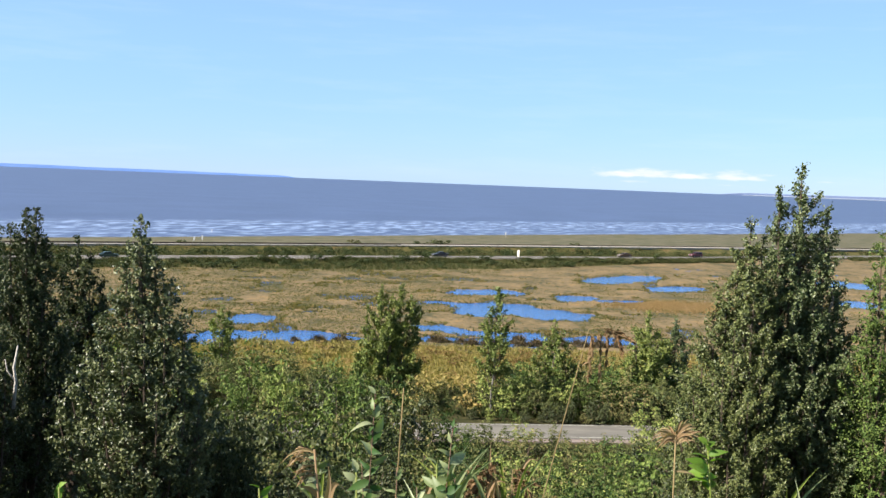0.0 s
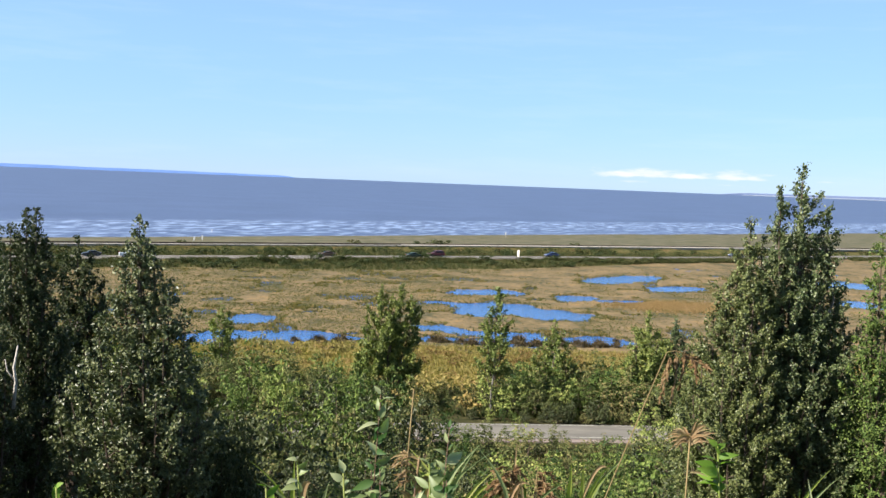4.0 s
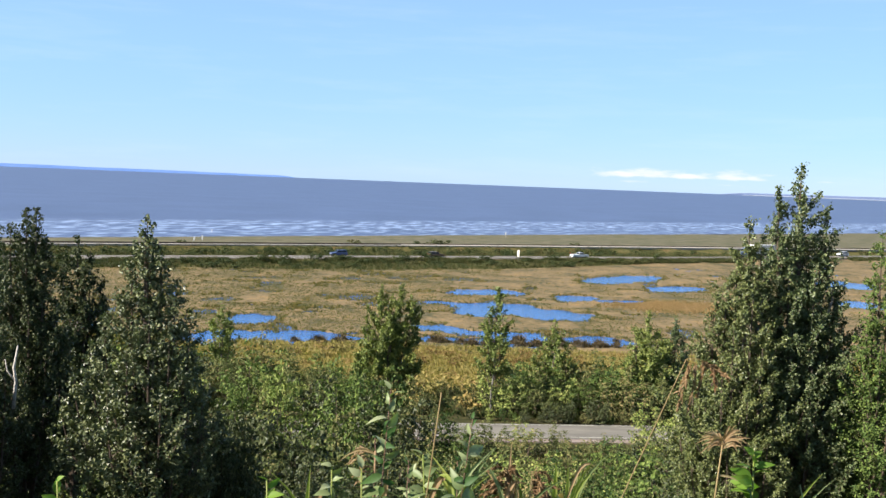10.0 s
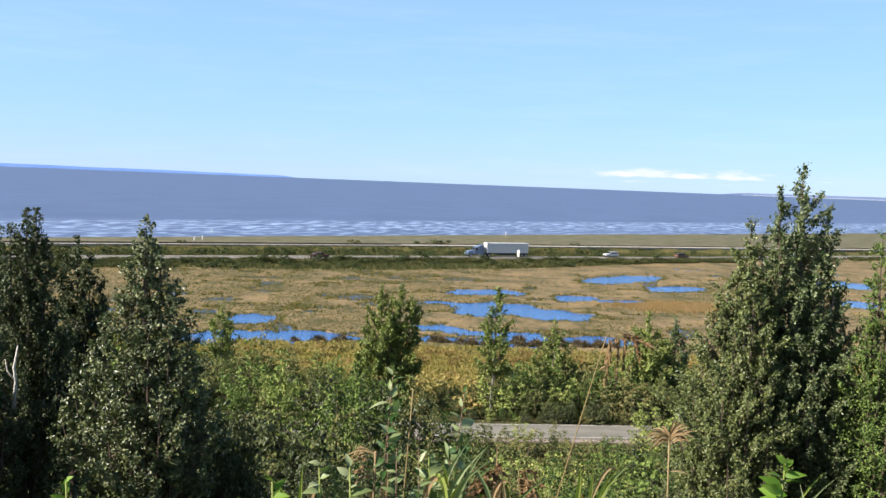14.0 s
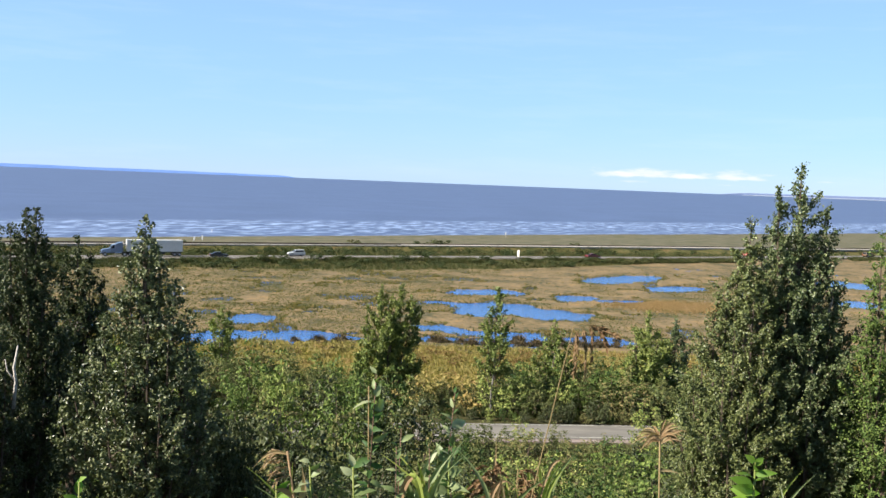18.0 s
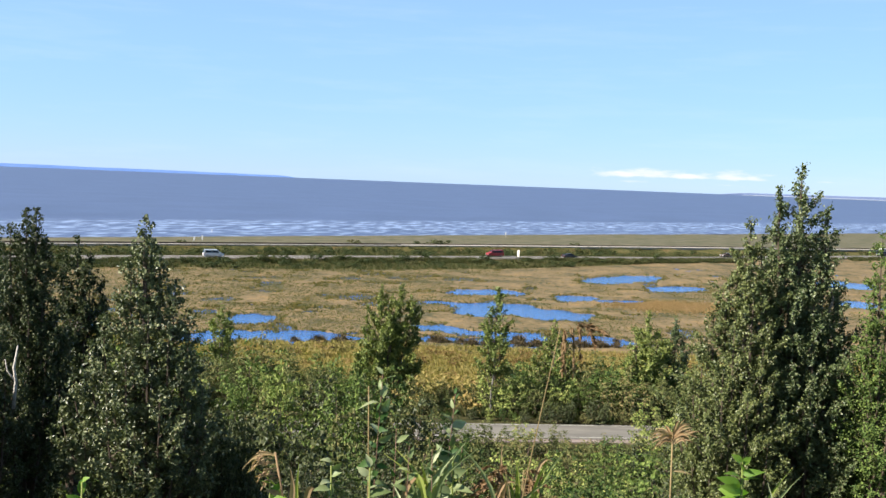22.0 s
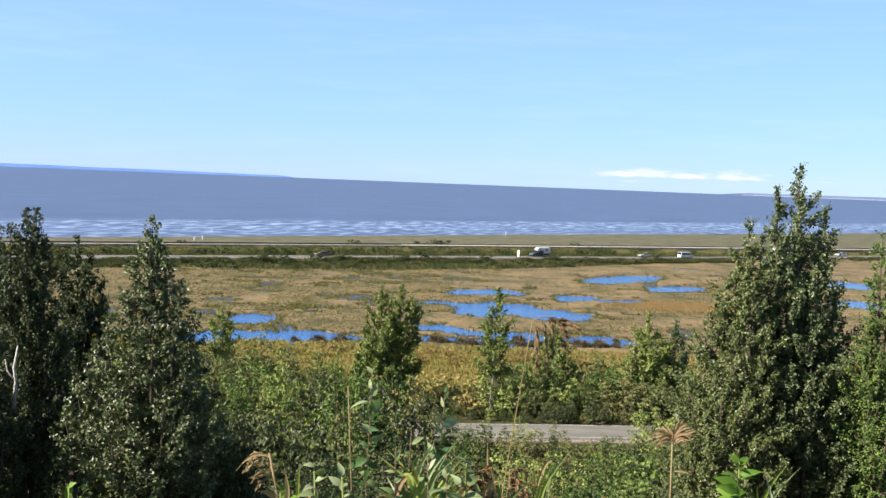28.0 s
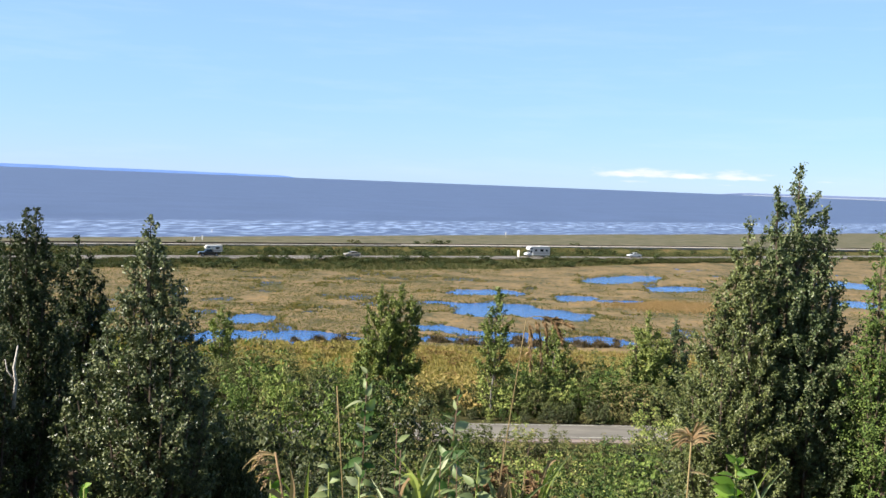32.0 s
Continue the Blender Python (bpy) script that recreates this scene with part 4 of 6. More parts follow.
def thicket():
    rng = random.Random(5)
    # slope below the viewpoint; across the middle the bushes stay low and leave the road in view
    for y, step in ((23.5, 1.6), (28, 1.8), (33, 2.0), (39.5, 2.2), (46.5, 2.4), (54, 2.5), (61.5, 2.5), (67, 1.5)):
        x = -0.48 * y - 2
        while x < 0.48 * y + 2:
            xx, yy = x + rng.uniform(-0.6, 0.6), y + rng.uniform(-1.6, 1.6)
            z = height(xx, yy)
            ratio = xx / yy
            q = rng.random()
            if ratio < 0.006:
                f = np.interp(yy, [22, 28, 36, 46, 56, 66], [0.335, 0.305, 0.275, 0.25, 0.218, 0.210]) + 0.085 * (q - 0.42) + 0.025 * float(vnoise(xx / 2.6 + 9, yy / 3.5, 2))
            elif ratio < 0.235:
                f = np.interp(yy, [22, 30, 45, 66], [0.308, 0.286, 0.264, 0.2505]) + 0.03 * q
            else:
                f = np.interp(yy, [22, 30, 45, 66], [0.31, 0.285, 0.26, 0.235]) + 0.04 * (q - 0.5)
            if y < 60 and (rng.random() < 0.10 or ratio < 0 and float(vnoise(xx / 4.0 + 31, yy / 6.0, 2)) > 0.30):
                x += step * 0.8
                continue
            tall = max(0.8, 23.7 - yy * f - z)
            # more darkened saplings low on the left, standing in for shaded hollows
            key = pick(rng, [("alder", 5 if ratio < 0 else 2.4), ("willow", 2.4 if ratio < 0 else 6), ("dark", 1.2 if ratio > 0 or y > 60 else 9.0 if y < 30 else 8.0 if y < 45 or ratio < -0.09 else 1.6)])
            sc = max(0.5, min(1.5, tall / TALL[key]))
            if abs(ratio - 0.37) < 0.06 and yy < 24 or ratio < -0.28 and yy < 24:
                x += step
                continue
            plant(("near_" if y < 36 else "") + key, xx, yy, sc, rng.uniform(0, 360), max(0.5, min(1.4, tall / TALL[key] / sc)))
            x += step * rng.uniform(0.8, 1.2) * max(0.7, min(1.25, sc))
    # darkened saplings added to fill the deep shade of the nearest tree
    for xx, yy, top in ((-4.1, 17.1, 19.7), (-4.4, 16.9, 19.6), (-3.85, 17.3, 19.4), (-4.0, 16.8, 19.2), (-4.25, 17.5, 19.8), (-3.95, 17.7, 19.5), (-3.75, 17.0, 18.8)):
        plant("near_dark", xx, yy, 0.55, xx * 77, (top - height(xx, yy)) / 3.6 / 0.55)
    # close along the far side of the road
    x = 3.0
    while x < 38:
        key = pick(rng, [("dark", 4), ("alder", 3), ("willow", 2)])
        plant(key, x, 77.2 + rng.uniform(-0.3, 0.5), rng.uniform(1.0, 1.7 if x < 9 else 3.0) / TALL[key], rng.uniform(0, 360), 0.9)
        x += rng.uniform(0.8, 1.5)
    # beyond the road
    for y, step, hi in ((79.6, 1.8, 3.6), (81.5, 2.0, 4.0), (84.5, 2.2, 4.6), (89.5, 2.4, 4.4), (95, 2.6, 3.4)):
        x = -0.48 * y
        while x < 0.48 * y:
            xx, yy = x + rng.uniform(-0.8, 0.8), y + rng.uniform(-1.0, 1.0)
            r = xx / yy
            if -0.045 < r < 0.06:
                h = rng.uniform(1.0, 2.6)
            elif 0.06 <= r < 0.21:
                h = hi * rng.uniform(0.8, 1.3)
            elif r < -0.045 and y > 84:
                h = hi * (rng.uniform(0.8, 1.35) if r < -0.17 else rng.uniform(0.45, 0.9))
            else:
                h = hi * rng.uniform(0.65, 1.15)
            key = pick(rng, [("alder", 2), ("willow", 4), ("gold", 2)] if -0.045 < r < 0.06 else [("alder", 3.4 if r > 0 else 2.0), ("willow", 4), ("dark", 1)])
            plant(key, xx, yy, h / TALL[key], rng.uniform(0, 360))
            x += step * rng.uniform(0.75, 1.25)
    for y, step in ((98, 2.2), (102, 2.2), (106, 2.4), (110, 2.4), (114, 2.6), (118, 2.7), (122, 2.8), (126, 3.1)):
        x = -0.47 * y
        while x < 0.48 * y:
            xx, yy = x + rng.uniform(-1, 1), y + rng.uniform(-1.6, 1.6)
            key = pick(rng, [("gold", 6 if y < 108 else 3), ("willow", 1.4 if y < 112 else 0.3), ("rust", 0 if y < 105 else 6 if -0.03 < xx / yy < 0.16 else 1.2)])
            plant(key, xx, yy, rng.uniform(0.6, 1.0) * (0.55 if key == "willow" else 1.0), rng.uniform(0, 360), rng.uniform(0.6, 1.0))
            x += step * rng.uniform(0.75, 1.3)
    # along the highway
    x = -118
    while x < 185:
        for off, lo, hi, dens in ((-8.2, 0.55, 1.1, 0.55), (-9.2, 0.4, 0.7, 0.7), (-14, 0.55, 0.95, 0.75), (-20, 0.45, 0.9, 0.5), (11, 0.45, 0.9, 0.5), (17, 0.6, 1.1, 0.65), (25, 0.55, 1.0, 0.6)):
            if rng.random() < dens * (1.0 if x < 60 else 0.75):
                xx = x + rng.uniform(-2, 2)
                yy = float(highway(xx)) + off + rng.uniform(-2.5, 2.5)
                if off < 0 and yy < verge_edge(xx) - 1:
                    continue
                plant("road", xx, yy, rng.uniform(lo, hi), rng.uniform(0, 360), 0.7 if off < -12 else 0.72 if off < 0 else 0.9)
        x += 3.3 + max(0, x) * 0.02
    for xx, off in ((0.5, 6.5), (-3.5, 6.2), (-8.0, 6.8), (-29, 7.0), (-78, 7.5), (48, 7.0)):
        plant("road", xx, float(railway(xx)) + off, 1.0, xx * 31, 0.95)


thicket()


def tussock(x, y, size, seed):
    """A dark hummock of old sedge standing in the shallows."""
    q = random.Random(seed)
    root = thing("sedge_tussock", "dark brown tussock of old sedge in shallow water", "tussock", pose(x, y, -0.05), "tussocks")
    b = bmesh.new()
    bmesh.ops.create_icosphere(b, subdivisions=2, radius=1.0)
    for v in b.verts:
        k = 1 + 0.25 * noise.noise(v.co * 1.7 + Vector((seed, 0, 0)))
        v.co = Vector((v.co.x * size * k, v.co.y * size * k, max(-0.1, v.co.z) * size * 0.55 * k))
    part("mound", Geo().bm(b), M_TUSSOCK, root)
    g = Geo()
    for k in range(90):
        a, r = q.uniform(0, 6.28), size * math.sqrt(q.random())
        h = size * q.uniform(0.4, 0.9)
        f = Vector((math.cos(a) * r, math.sin(a) * r, size * 0.5 * (1 - (r / size) ** 2)))
        o = Vector((math.cos(a) * h * 0.5, math.sin(a) * h * 0.5, h))
        w = Vector((-math.sin(a), math.cos(a), 0)) * 0.05
        g.add([f - w, f + w, f + o], [(0, 1, 2)])
    part("sedge_crest", g, M_OLDSEDGE, root)


def tussocks():
    q = random.Random(9)
    for i in range(34):
        x = q.uniform(-3.5, 27)
        tussock(x, 137.0 + 0.10 * x + q.uniform(-2.6, 3.5), q.uniform(0.5, 1.15), i)
    for i in range(30):
        x = q.choice([q.uniform(-2.0, 9.0), q.uniform(3.0, 14.0), q.uniform(17.0, 29.0), q.uniform(-21, -14)])
        tussock(x, 134.6 + 0.13 * x + q.uniform(-1.0, 2.2), q.uniform(0.6, 1.3), 90 + i)
    for i in range(14):
        x = q.uniform(-38, -12)
        tussock(x, 128 + q.uniform(-1.5, 2.0), q.uniform(0.4, 0.8), 50 + i)


M_TUSSOCK = surface("dark_sedge_hummock", [(0.03, 0.026, 0.014), (0.06, 0.045, 0.022), (0.11, 0.075, 0.038)], 1.5, 0.95, 0.6)
tussocks()


def tufts(name, count, area, keep, tall, material, label, seed, blades=4, lean=0.35, width=1.0):
    rng = np.random.RandomState(seed)
    x, y = area(rng, count)
    ok = keep(x, y)
    x, y = x[ok], y[ok]
    n = len(x)
    z = land(x, y)
    X, Y, Z = [np.repeat(a, blades) for a in (x, y, z)]
    k = n * blades
    X = X + rng.normal(0, 0.10, k)
    Y = Y + rng.normal(0, 0.10, k)
    h = tall * rng.uniform(0.5, 1.25, k)
    a = rng.uniform(0, 6.283, k)
    w = (0.05 + 0.05 * rng.rand(k)) * width
    dx, dy = np.cos(a) * w, np.sin(a) * w
    lx, ly = rng.normal(0, lean, k) * h, rng.normal(0, lean, k) * h
    base = np.maximum(Z, -0.05) - 0.03
    verts = np.stack([np.stack([X - dx, Y - dy, base], -1), np.stack([X + dx, Y + dy, base], -1), np.stack([X + lx, Y + ly, base + h], -1)], 1).reshape(-1, 3)
    faces = np.arange(k * 3).reshape(-1, 3)
    me = bpy.data.meshes.new(name)
    me.from_pydata(verts.tolist(), [], faces.tolist())
    me.materials.append(material)
    me.update()
    ob = new(name, me)
    tagged(ob, label, "grass", kind="stuff")


def deep_pond(x, y):
    """Above 0 well inside the larger ponds."""
    best = np.full(np.shape(x), -9.0)
    for cx, cy, a, b, k in PONDS:
        if a > 2.8:
            best = np.maximum(best, 1.1 - np.hypot((x - cx) / (a * 1.18), (y - cy - k * (x - cx)) / (b * 1.18)))
    return best


def marsh_area(y0, y1):
    def f(rng, n):
        y = y0 + (y1 - y0) * rng.rand(n)
        return (rng.rand(n) * 1.04 - 0.52) * y, y
    return f


tufts("sedge", 10000, marsh_area(126, 290), lambda x, y: (y < verge_edge(x)) & (pond_field(x, y) < -0.16), 0.14, M_SEDGE, "dry ochre sedge covering the marsh", 3)
tufts("reeds", 60000, marsh_area(124, 260), lambda x, y: (y < verge_edge(x)) & (np.abs(pond_field(x, y) + 0.06 - 0.12 * vnoise(x / 3.0, y / 3.0, 2)) < 0.10), 0.36, M_REED, "greener reeds fringing the ponds", 4)
tufts("verge_weeds", 52000, marsh_area(205, 345), lambda x, y: (y > verge_edge(x)) & (np.abs(y - highway(x)) > 5.2) & (y < railway(x) - 4), 0.8, M_VERGEWEED, "rank green weeds along the highway", 5)
def highway_edge(lo, hi):
    def f(rng, n):
        x = rng.uniform(-135, 190, n)
        return x, highway(x) + rng.uniform(lo, hi, n)
    return f


tufts("flooded_sedge", 120000, marsh_area(140, 255), lambda x, y: (y < verge_edge(x)) & (pond_field(x, y) > -0.12) & (deep_pond(x, y) < 0), 0.42, M_SEDGE, "thin sedge standing in the shallows", 45, blades=3)
tufts("highway_edge_weeds", 22000, highway_edge(-9.0, -4.9), lambda x, y: vnoise(x / 7.0 + 3, y / 5.0, 3) > np.interp(x, [-95, -45, 10, 60, 120], [0.25, -0.10, -0.24, -0.24, -0.2]), 0.85, M_VERGEWEED, "uneven weeds hiding the near shoulder of the highway", 77, blades=4)
tufts("highway_far_weeds", 9000, highway_edge(4.9, 9.0), lambda x, y: vnoise(x / 7.0 + 13, y / 5.0, 3) > -0.1, 0.7, M_VERGEWEED, "weeds along the far shoulder of the highway", 78, blades=4)
tufts("green_sedge_patches", 95000, marsh_area(128, 250), lambda x, y: (y < verge_edge(x)) & (pond_field(x, y) < -0.05) & (vnoise(x / 9.0 + 3, y / 16.0, 3) > -0.08 + np.clip(x, -50, 40) * 0.008), 0.16, M_MARSHGREEN, "greener sedge in patches across the marsh", 41, blades=3)
tufts("golden_reeds", 7000, lambda rng, n: (46.5 + rng.normal(0, 5.5, n), 186.5 + rng.normal(0, 3.6, n)), lambda x, y: pond_field(x, y) < -0.12, 0.4, M_GOLDREED, "patch of golden reeds in the marsh", 12)
tufts("edge_grass", 26000, marsh_area(94, 132), lambda x, y: pond_field(x, y) < -0.05, 0.55, M_GOLDGRASS, "yellow-green grass on the marsh edge", 8)
tufts("roadside_grass", 15000, marsh_area(78.5, 98), lambda x, y: y > 78.5, 0.6, M_VERGEWEED, "rank grass beyond the hillside road", 13)
tufts("hilltop_grass", 9000, lambda rng, n: (rng.uniform(-15, 15, n), rng.uniform(-9, 20, n)), lambda x, y: (np.hypot(x, y) > 1.2), 0.28, M_REED, "rough grass on the hillside around the viewpoint", 61, blades=9, width=0.14)
tufts("slope_weeds", 9000, marsh_area(20, 70), lambda x, y: y < 70, 0.6, M_REED, "grass and weeds between the bushes on the slope", 6)


# ---------------------------------------------------------------- signs and markers beside the highway


def sign_board(x, off, wide, tall, foot, label, panel, name="road_sign"):
    y = float(highway(x)) + off
    z = height(x, y)
    root = thing(name, label, "sign", pose(x, y, z, 0, 0, -34))
    part("post", Geo().tube([(0, 0.06, -0.3), (0, 0.06, foot + tall - 0.1)], [0.05, 0.05], 8), M_POST, root)
    part("panel", Geo().box(-wide / 2, wide / 2, -0.03, 0.02, foot, foot + tall, 0.015), panel, root)


sign_board(21.9, -7.4, 0.75, 1.9, 1.5, "pale upright road sign on a post", M_SIGN)


def marker(x, y, tall, lean, label):
    root = thing("marker_post", label, "marker", pose(x, y, height(x, y), 0, lean, 0))
    part("post", Geo().tube([(0, 0, -0.2), (0, 0, tall)], [0.07, 0.05], 8), M_POST, root)
    part("board", Geo().box(-0.2, 0.2, -0.05, -0.02, tall - 1.3, tall, 0.02), M_WHITE, root)


marker(-77.5, 292.0, 3.0, 18, "leaning white marker board beside the railway")
marker(-74.0, 291.0, 3.4, 0, "thin white marker post beside the railway")
marker(-91.0, 372.0, 2.6, 4, "white marker board on the tidal flat")
marker(26.1, 402.0, 2.2, 6, "white marker board on the tidal flat")

# ---------------------------------------------------------------- vehicles (x forwards, wheels on z = 0)


def glass_side(pts, half, top_half, lo, hi, s):
    """A side window: a thin pane on the leaning side of a cabin."""
    def y(z, out):
        return s * (half + (top_half - half) * (z - lo) / (hi - lo) + out)
    k = len(pts)
    g = Geo()
    g.add([(x, y(z, 0.012), z) for x, z in pts] + [(x, y(z, -0.02), z) for x, z in pts],
          [tuple(range(k)), tuple(range(2 * k - 1, k - 1, -1))] + [(i, (i + 1) % k, k + (i + 1) % k, k + i) for i in range(k)])
    return g


def pane(x0, z0, x1, z1, w0, w1):
    """A windscreen between two heights, leaning in x."""
    nx, nz = (z1 - z0), -(x1 - x0)
    q = math.hypot(nx, nz) or 1
    nx, nz = nx / q * 0.015, nz / q * 0.015
    g = Geo()
    c = [(x0, -w0, z0), (x0, w0, z0), (x1, w1, z1), (x1, -w1, z1)]
    v = [(x + nx, y, z + nz) for x, y, z in c] + [(x - nx, y, z - nz) for x, y, z in c]
    g.add(v, [(0, 1, 2, 3), (7, 6, 5, 4), (0, 4, 5, 1), (1, 5, 6, 2), (2, 6, 7, 3), (3, 7, 4, 0)])
    return g


WHEELS = {}


def add_wheels(root, places, r, w):
    if (r, w) not in WHEELS:
        WHEELS[(r, w)] = (Geo().wheel(r, w, hole=r * 0.55).mesh("tyre", M_TYRE, True), Geo().wheel(r * 0.6, w * 0.8, hole=0.03, sides=14).mesh("rim", M_RIM))
    tyre, rim = WHEELS[(r, w)]
    out = []
    for x, y in places:
        t = part("wheel", tyre, None, root, at=pose(x, y, r))
        part("rim", rim, None, t)
        out.append((t, x, y, r))
    return out


CARS = {
    "sedan": dict(body=[(-2.30, 0.32), (2.25, 0.32), (2.34, 0.55), (2.20, 0.76), (1.15, 0.93), (-1.65, 0.98), (-2.28, 0.92), (-2.35, 0.55)], cab=[(1.12, 0.90), (0.35, 1.40), (-0.95, 1.42), (-1.72, 0.94)],
                  win=[(0.85, 0.97), (0.32, 1.32), (-0.90, 1.34), (-1.35, 1.00)], half=0.90, top=0.66, wheels=(1.42, -1.38), r=0.33),
    "suv": dict(body=[(-2.30, 0.42), (2.25, 0.42), (2.34, 0.70), (2.22, 0.98), (1.05, 1.10), (-2.28, 1.12), (-2.38, 0.70)], cab=[(1.02, 1.06), (0.35, 1.72), (-1.95, 1.76), (-2.30, 1.08)],
                win=[(0.75, 1.14), (0.30, 1.62), (-1.80, 1.66), (-2.02, 1.16)], half=0.94, top=0.74, wheels=(1.45, -1.42), r=0.38),
    "pickup": dict(body=[(-2.85, 0.50), (2.70, 0.50), (2.80, 0.75), (2.68, 1.08), (1.35, 1.16), (-0.75, 1.18), (-2.85, 1.16)], cab=[(1.30, 1.12), (0.65, 1.78), (-0.55, 1.82), (-0.85, 1.14)],
                   win=[(0.98, 1.20), (0.58, 1.68), (-0.48, 1.72), (-0.62, 1.22)], half=0.98, top=0.74, wheels=(1.75, -1.75), r=0.41),
    "van": dict(body=[(-2.55, 0.40), (2.50, 0.40), (2.62, 0.70), (2.45, 1.05), (1.80, 1.16), (-2.58, 1.18), (-2.64, 0.70)], cab=[(1.78, 1.12), (1.05, 2.00), (-2.30, 2.04), (-2.56, 1.14)],
                win=[(1.40, 1.24), (0.95, 1.78), (-2.05, 1.82), (-2.20, 1.26)], half=0.98, top=0.82, wheels=(1.62, -1.55), r=0.36),
}


def car(kind, name, label, colour, category):
    c = CARS[kind]
    root = thing(name, label, category)
    lo, hi = c["cab"][0][1], max(z for _, z in c["cab"])
    part("body", Geo().profile(c["body"], c["half"], c["half"] * 0.97, 0.05), colour, root, smooth=False)
    part("cabin", Geo().profile(c["cab"], c["half"] * 0.93, c["top"], 0.03), colour, root)
    h = c["half"] * 0.93
    for s in (-1, 1):
        a, b = c["win"][0], c["win"][-1]
        mx = (a[0] + b[0]) / 2 - 0.1
        wz = lambda t: (c["win"][1][1] + (c["win"][2][1] - c["win"][1][1]) * t)
        bz = lambda t: (a[1] + (b[1] - a[1]) * t)
        front = [a, c["win"][1], (mx + 0.04, wz(0.5)), (mx + 0.04, bz(0.5))]
        rear = [(mx - 0.04, bz(0.5)), (mx - 0.04, wz(0.5)), c["win"][2], b]
        for piece in (front, rear):
            part("side_window", glass_side(piece, h, c["top"], min(lo, c["cab"][-1][1]), hi, s), M_GLASS, root)
        part("headlight", Geo().box(c["body"][2][0] - 0.16, c["body"][2][0] + 0.01, s * (c["half"] - 0.28) - 0.17, s * (c["half"] - 0.28) + 0.17, c["body"][2][1] + 0.0, c["body"][2][1] + 0.17, 0.02), M_LAMP, root)
        part("tail_light", Geo().box(c["body"][-1][0] - 0.02, c["body"][-1][0] + 0.1, s * (c["half"] - 0.16) - 0.1, s * (c["half"] - 0.16) + 0.1, c["body"][-1][1] + 0.1, c["body"][-1][1] + 0.36, 0.02), M_TAIL, root)
    f0, f1 = c["cab"][0], c["cab"][1]
    part("windscreen", pane(f0[0] - 0.12, f0[1] + 0.10, f1[0] + 0.06, f1[1] - 0.05, h * 0.9, c["top"] * 0.9), M_GLASS, root)
    r0, r1 = c["cab"][3], c["cab"][2]
    part("rear_window", pane(r0[0] + 0.04, r0[1] + 0.10, r1[0] - 0.02, r1[1] - 0.06, h * 0.85, c["top"] * 0.88), M_GLASS, root)
    part("bumper", Geo().box(c["body"][2][0] - 0.14, c["body"][2][0] + 0.06, -c["half"] * 0.95, c["half"] * 0.95, c["body"][0][1] - 0.02, c["body"][0][1] + 0.2, 0.04), M_CHASSIS if kind != "pickup" else M_CHROME, root)
    part("underbody", Geo().box(-2.0, 2.0, -c["half"] * 0.85, c["half"] * 0.85, 0.2, c["body"][0][1] + 0.04), M_CHASSIS, root)
    wh = add_wheels(root, [(x, s * (c["half"] - 0.1)) for x in c["wheels"] for s in (-1, 1)], c["r"], 0.24)
    return root, wh


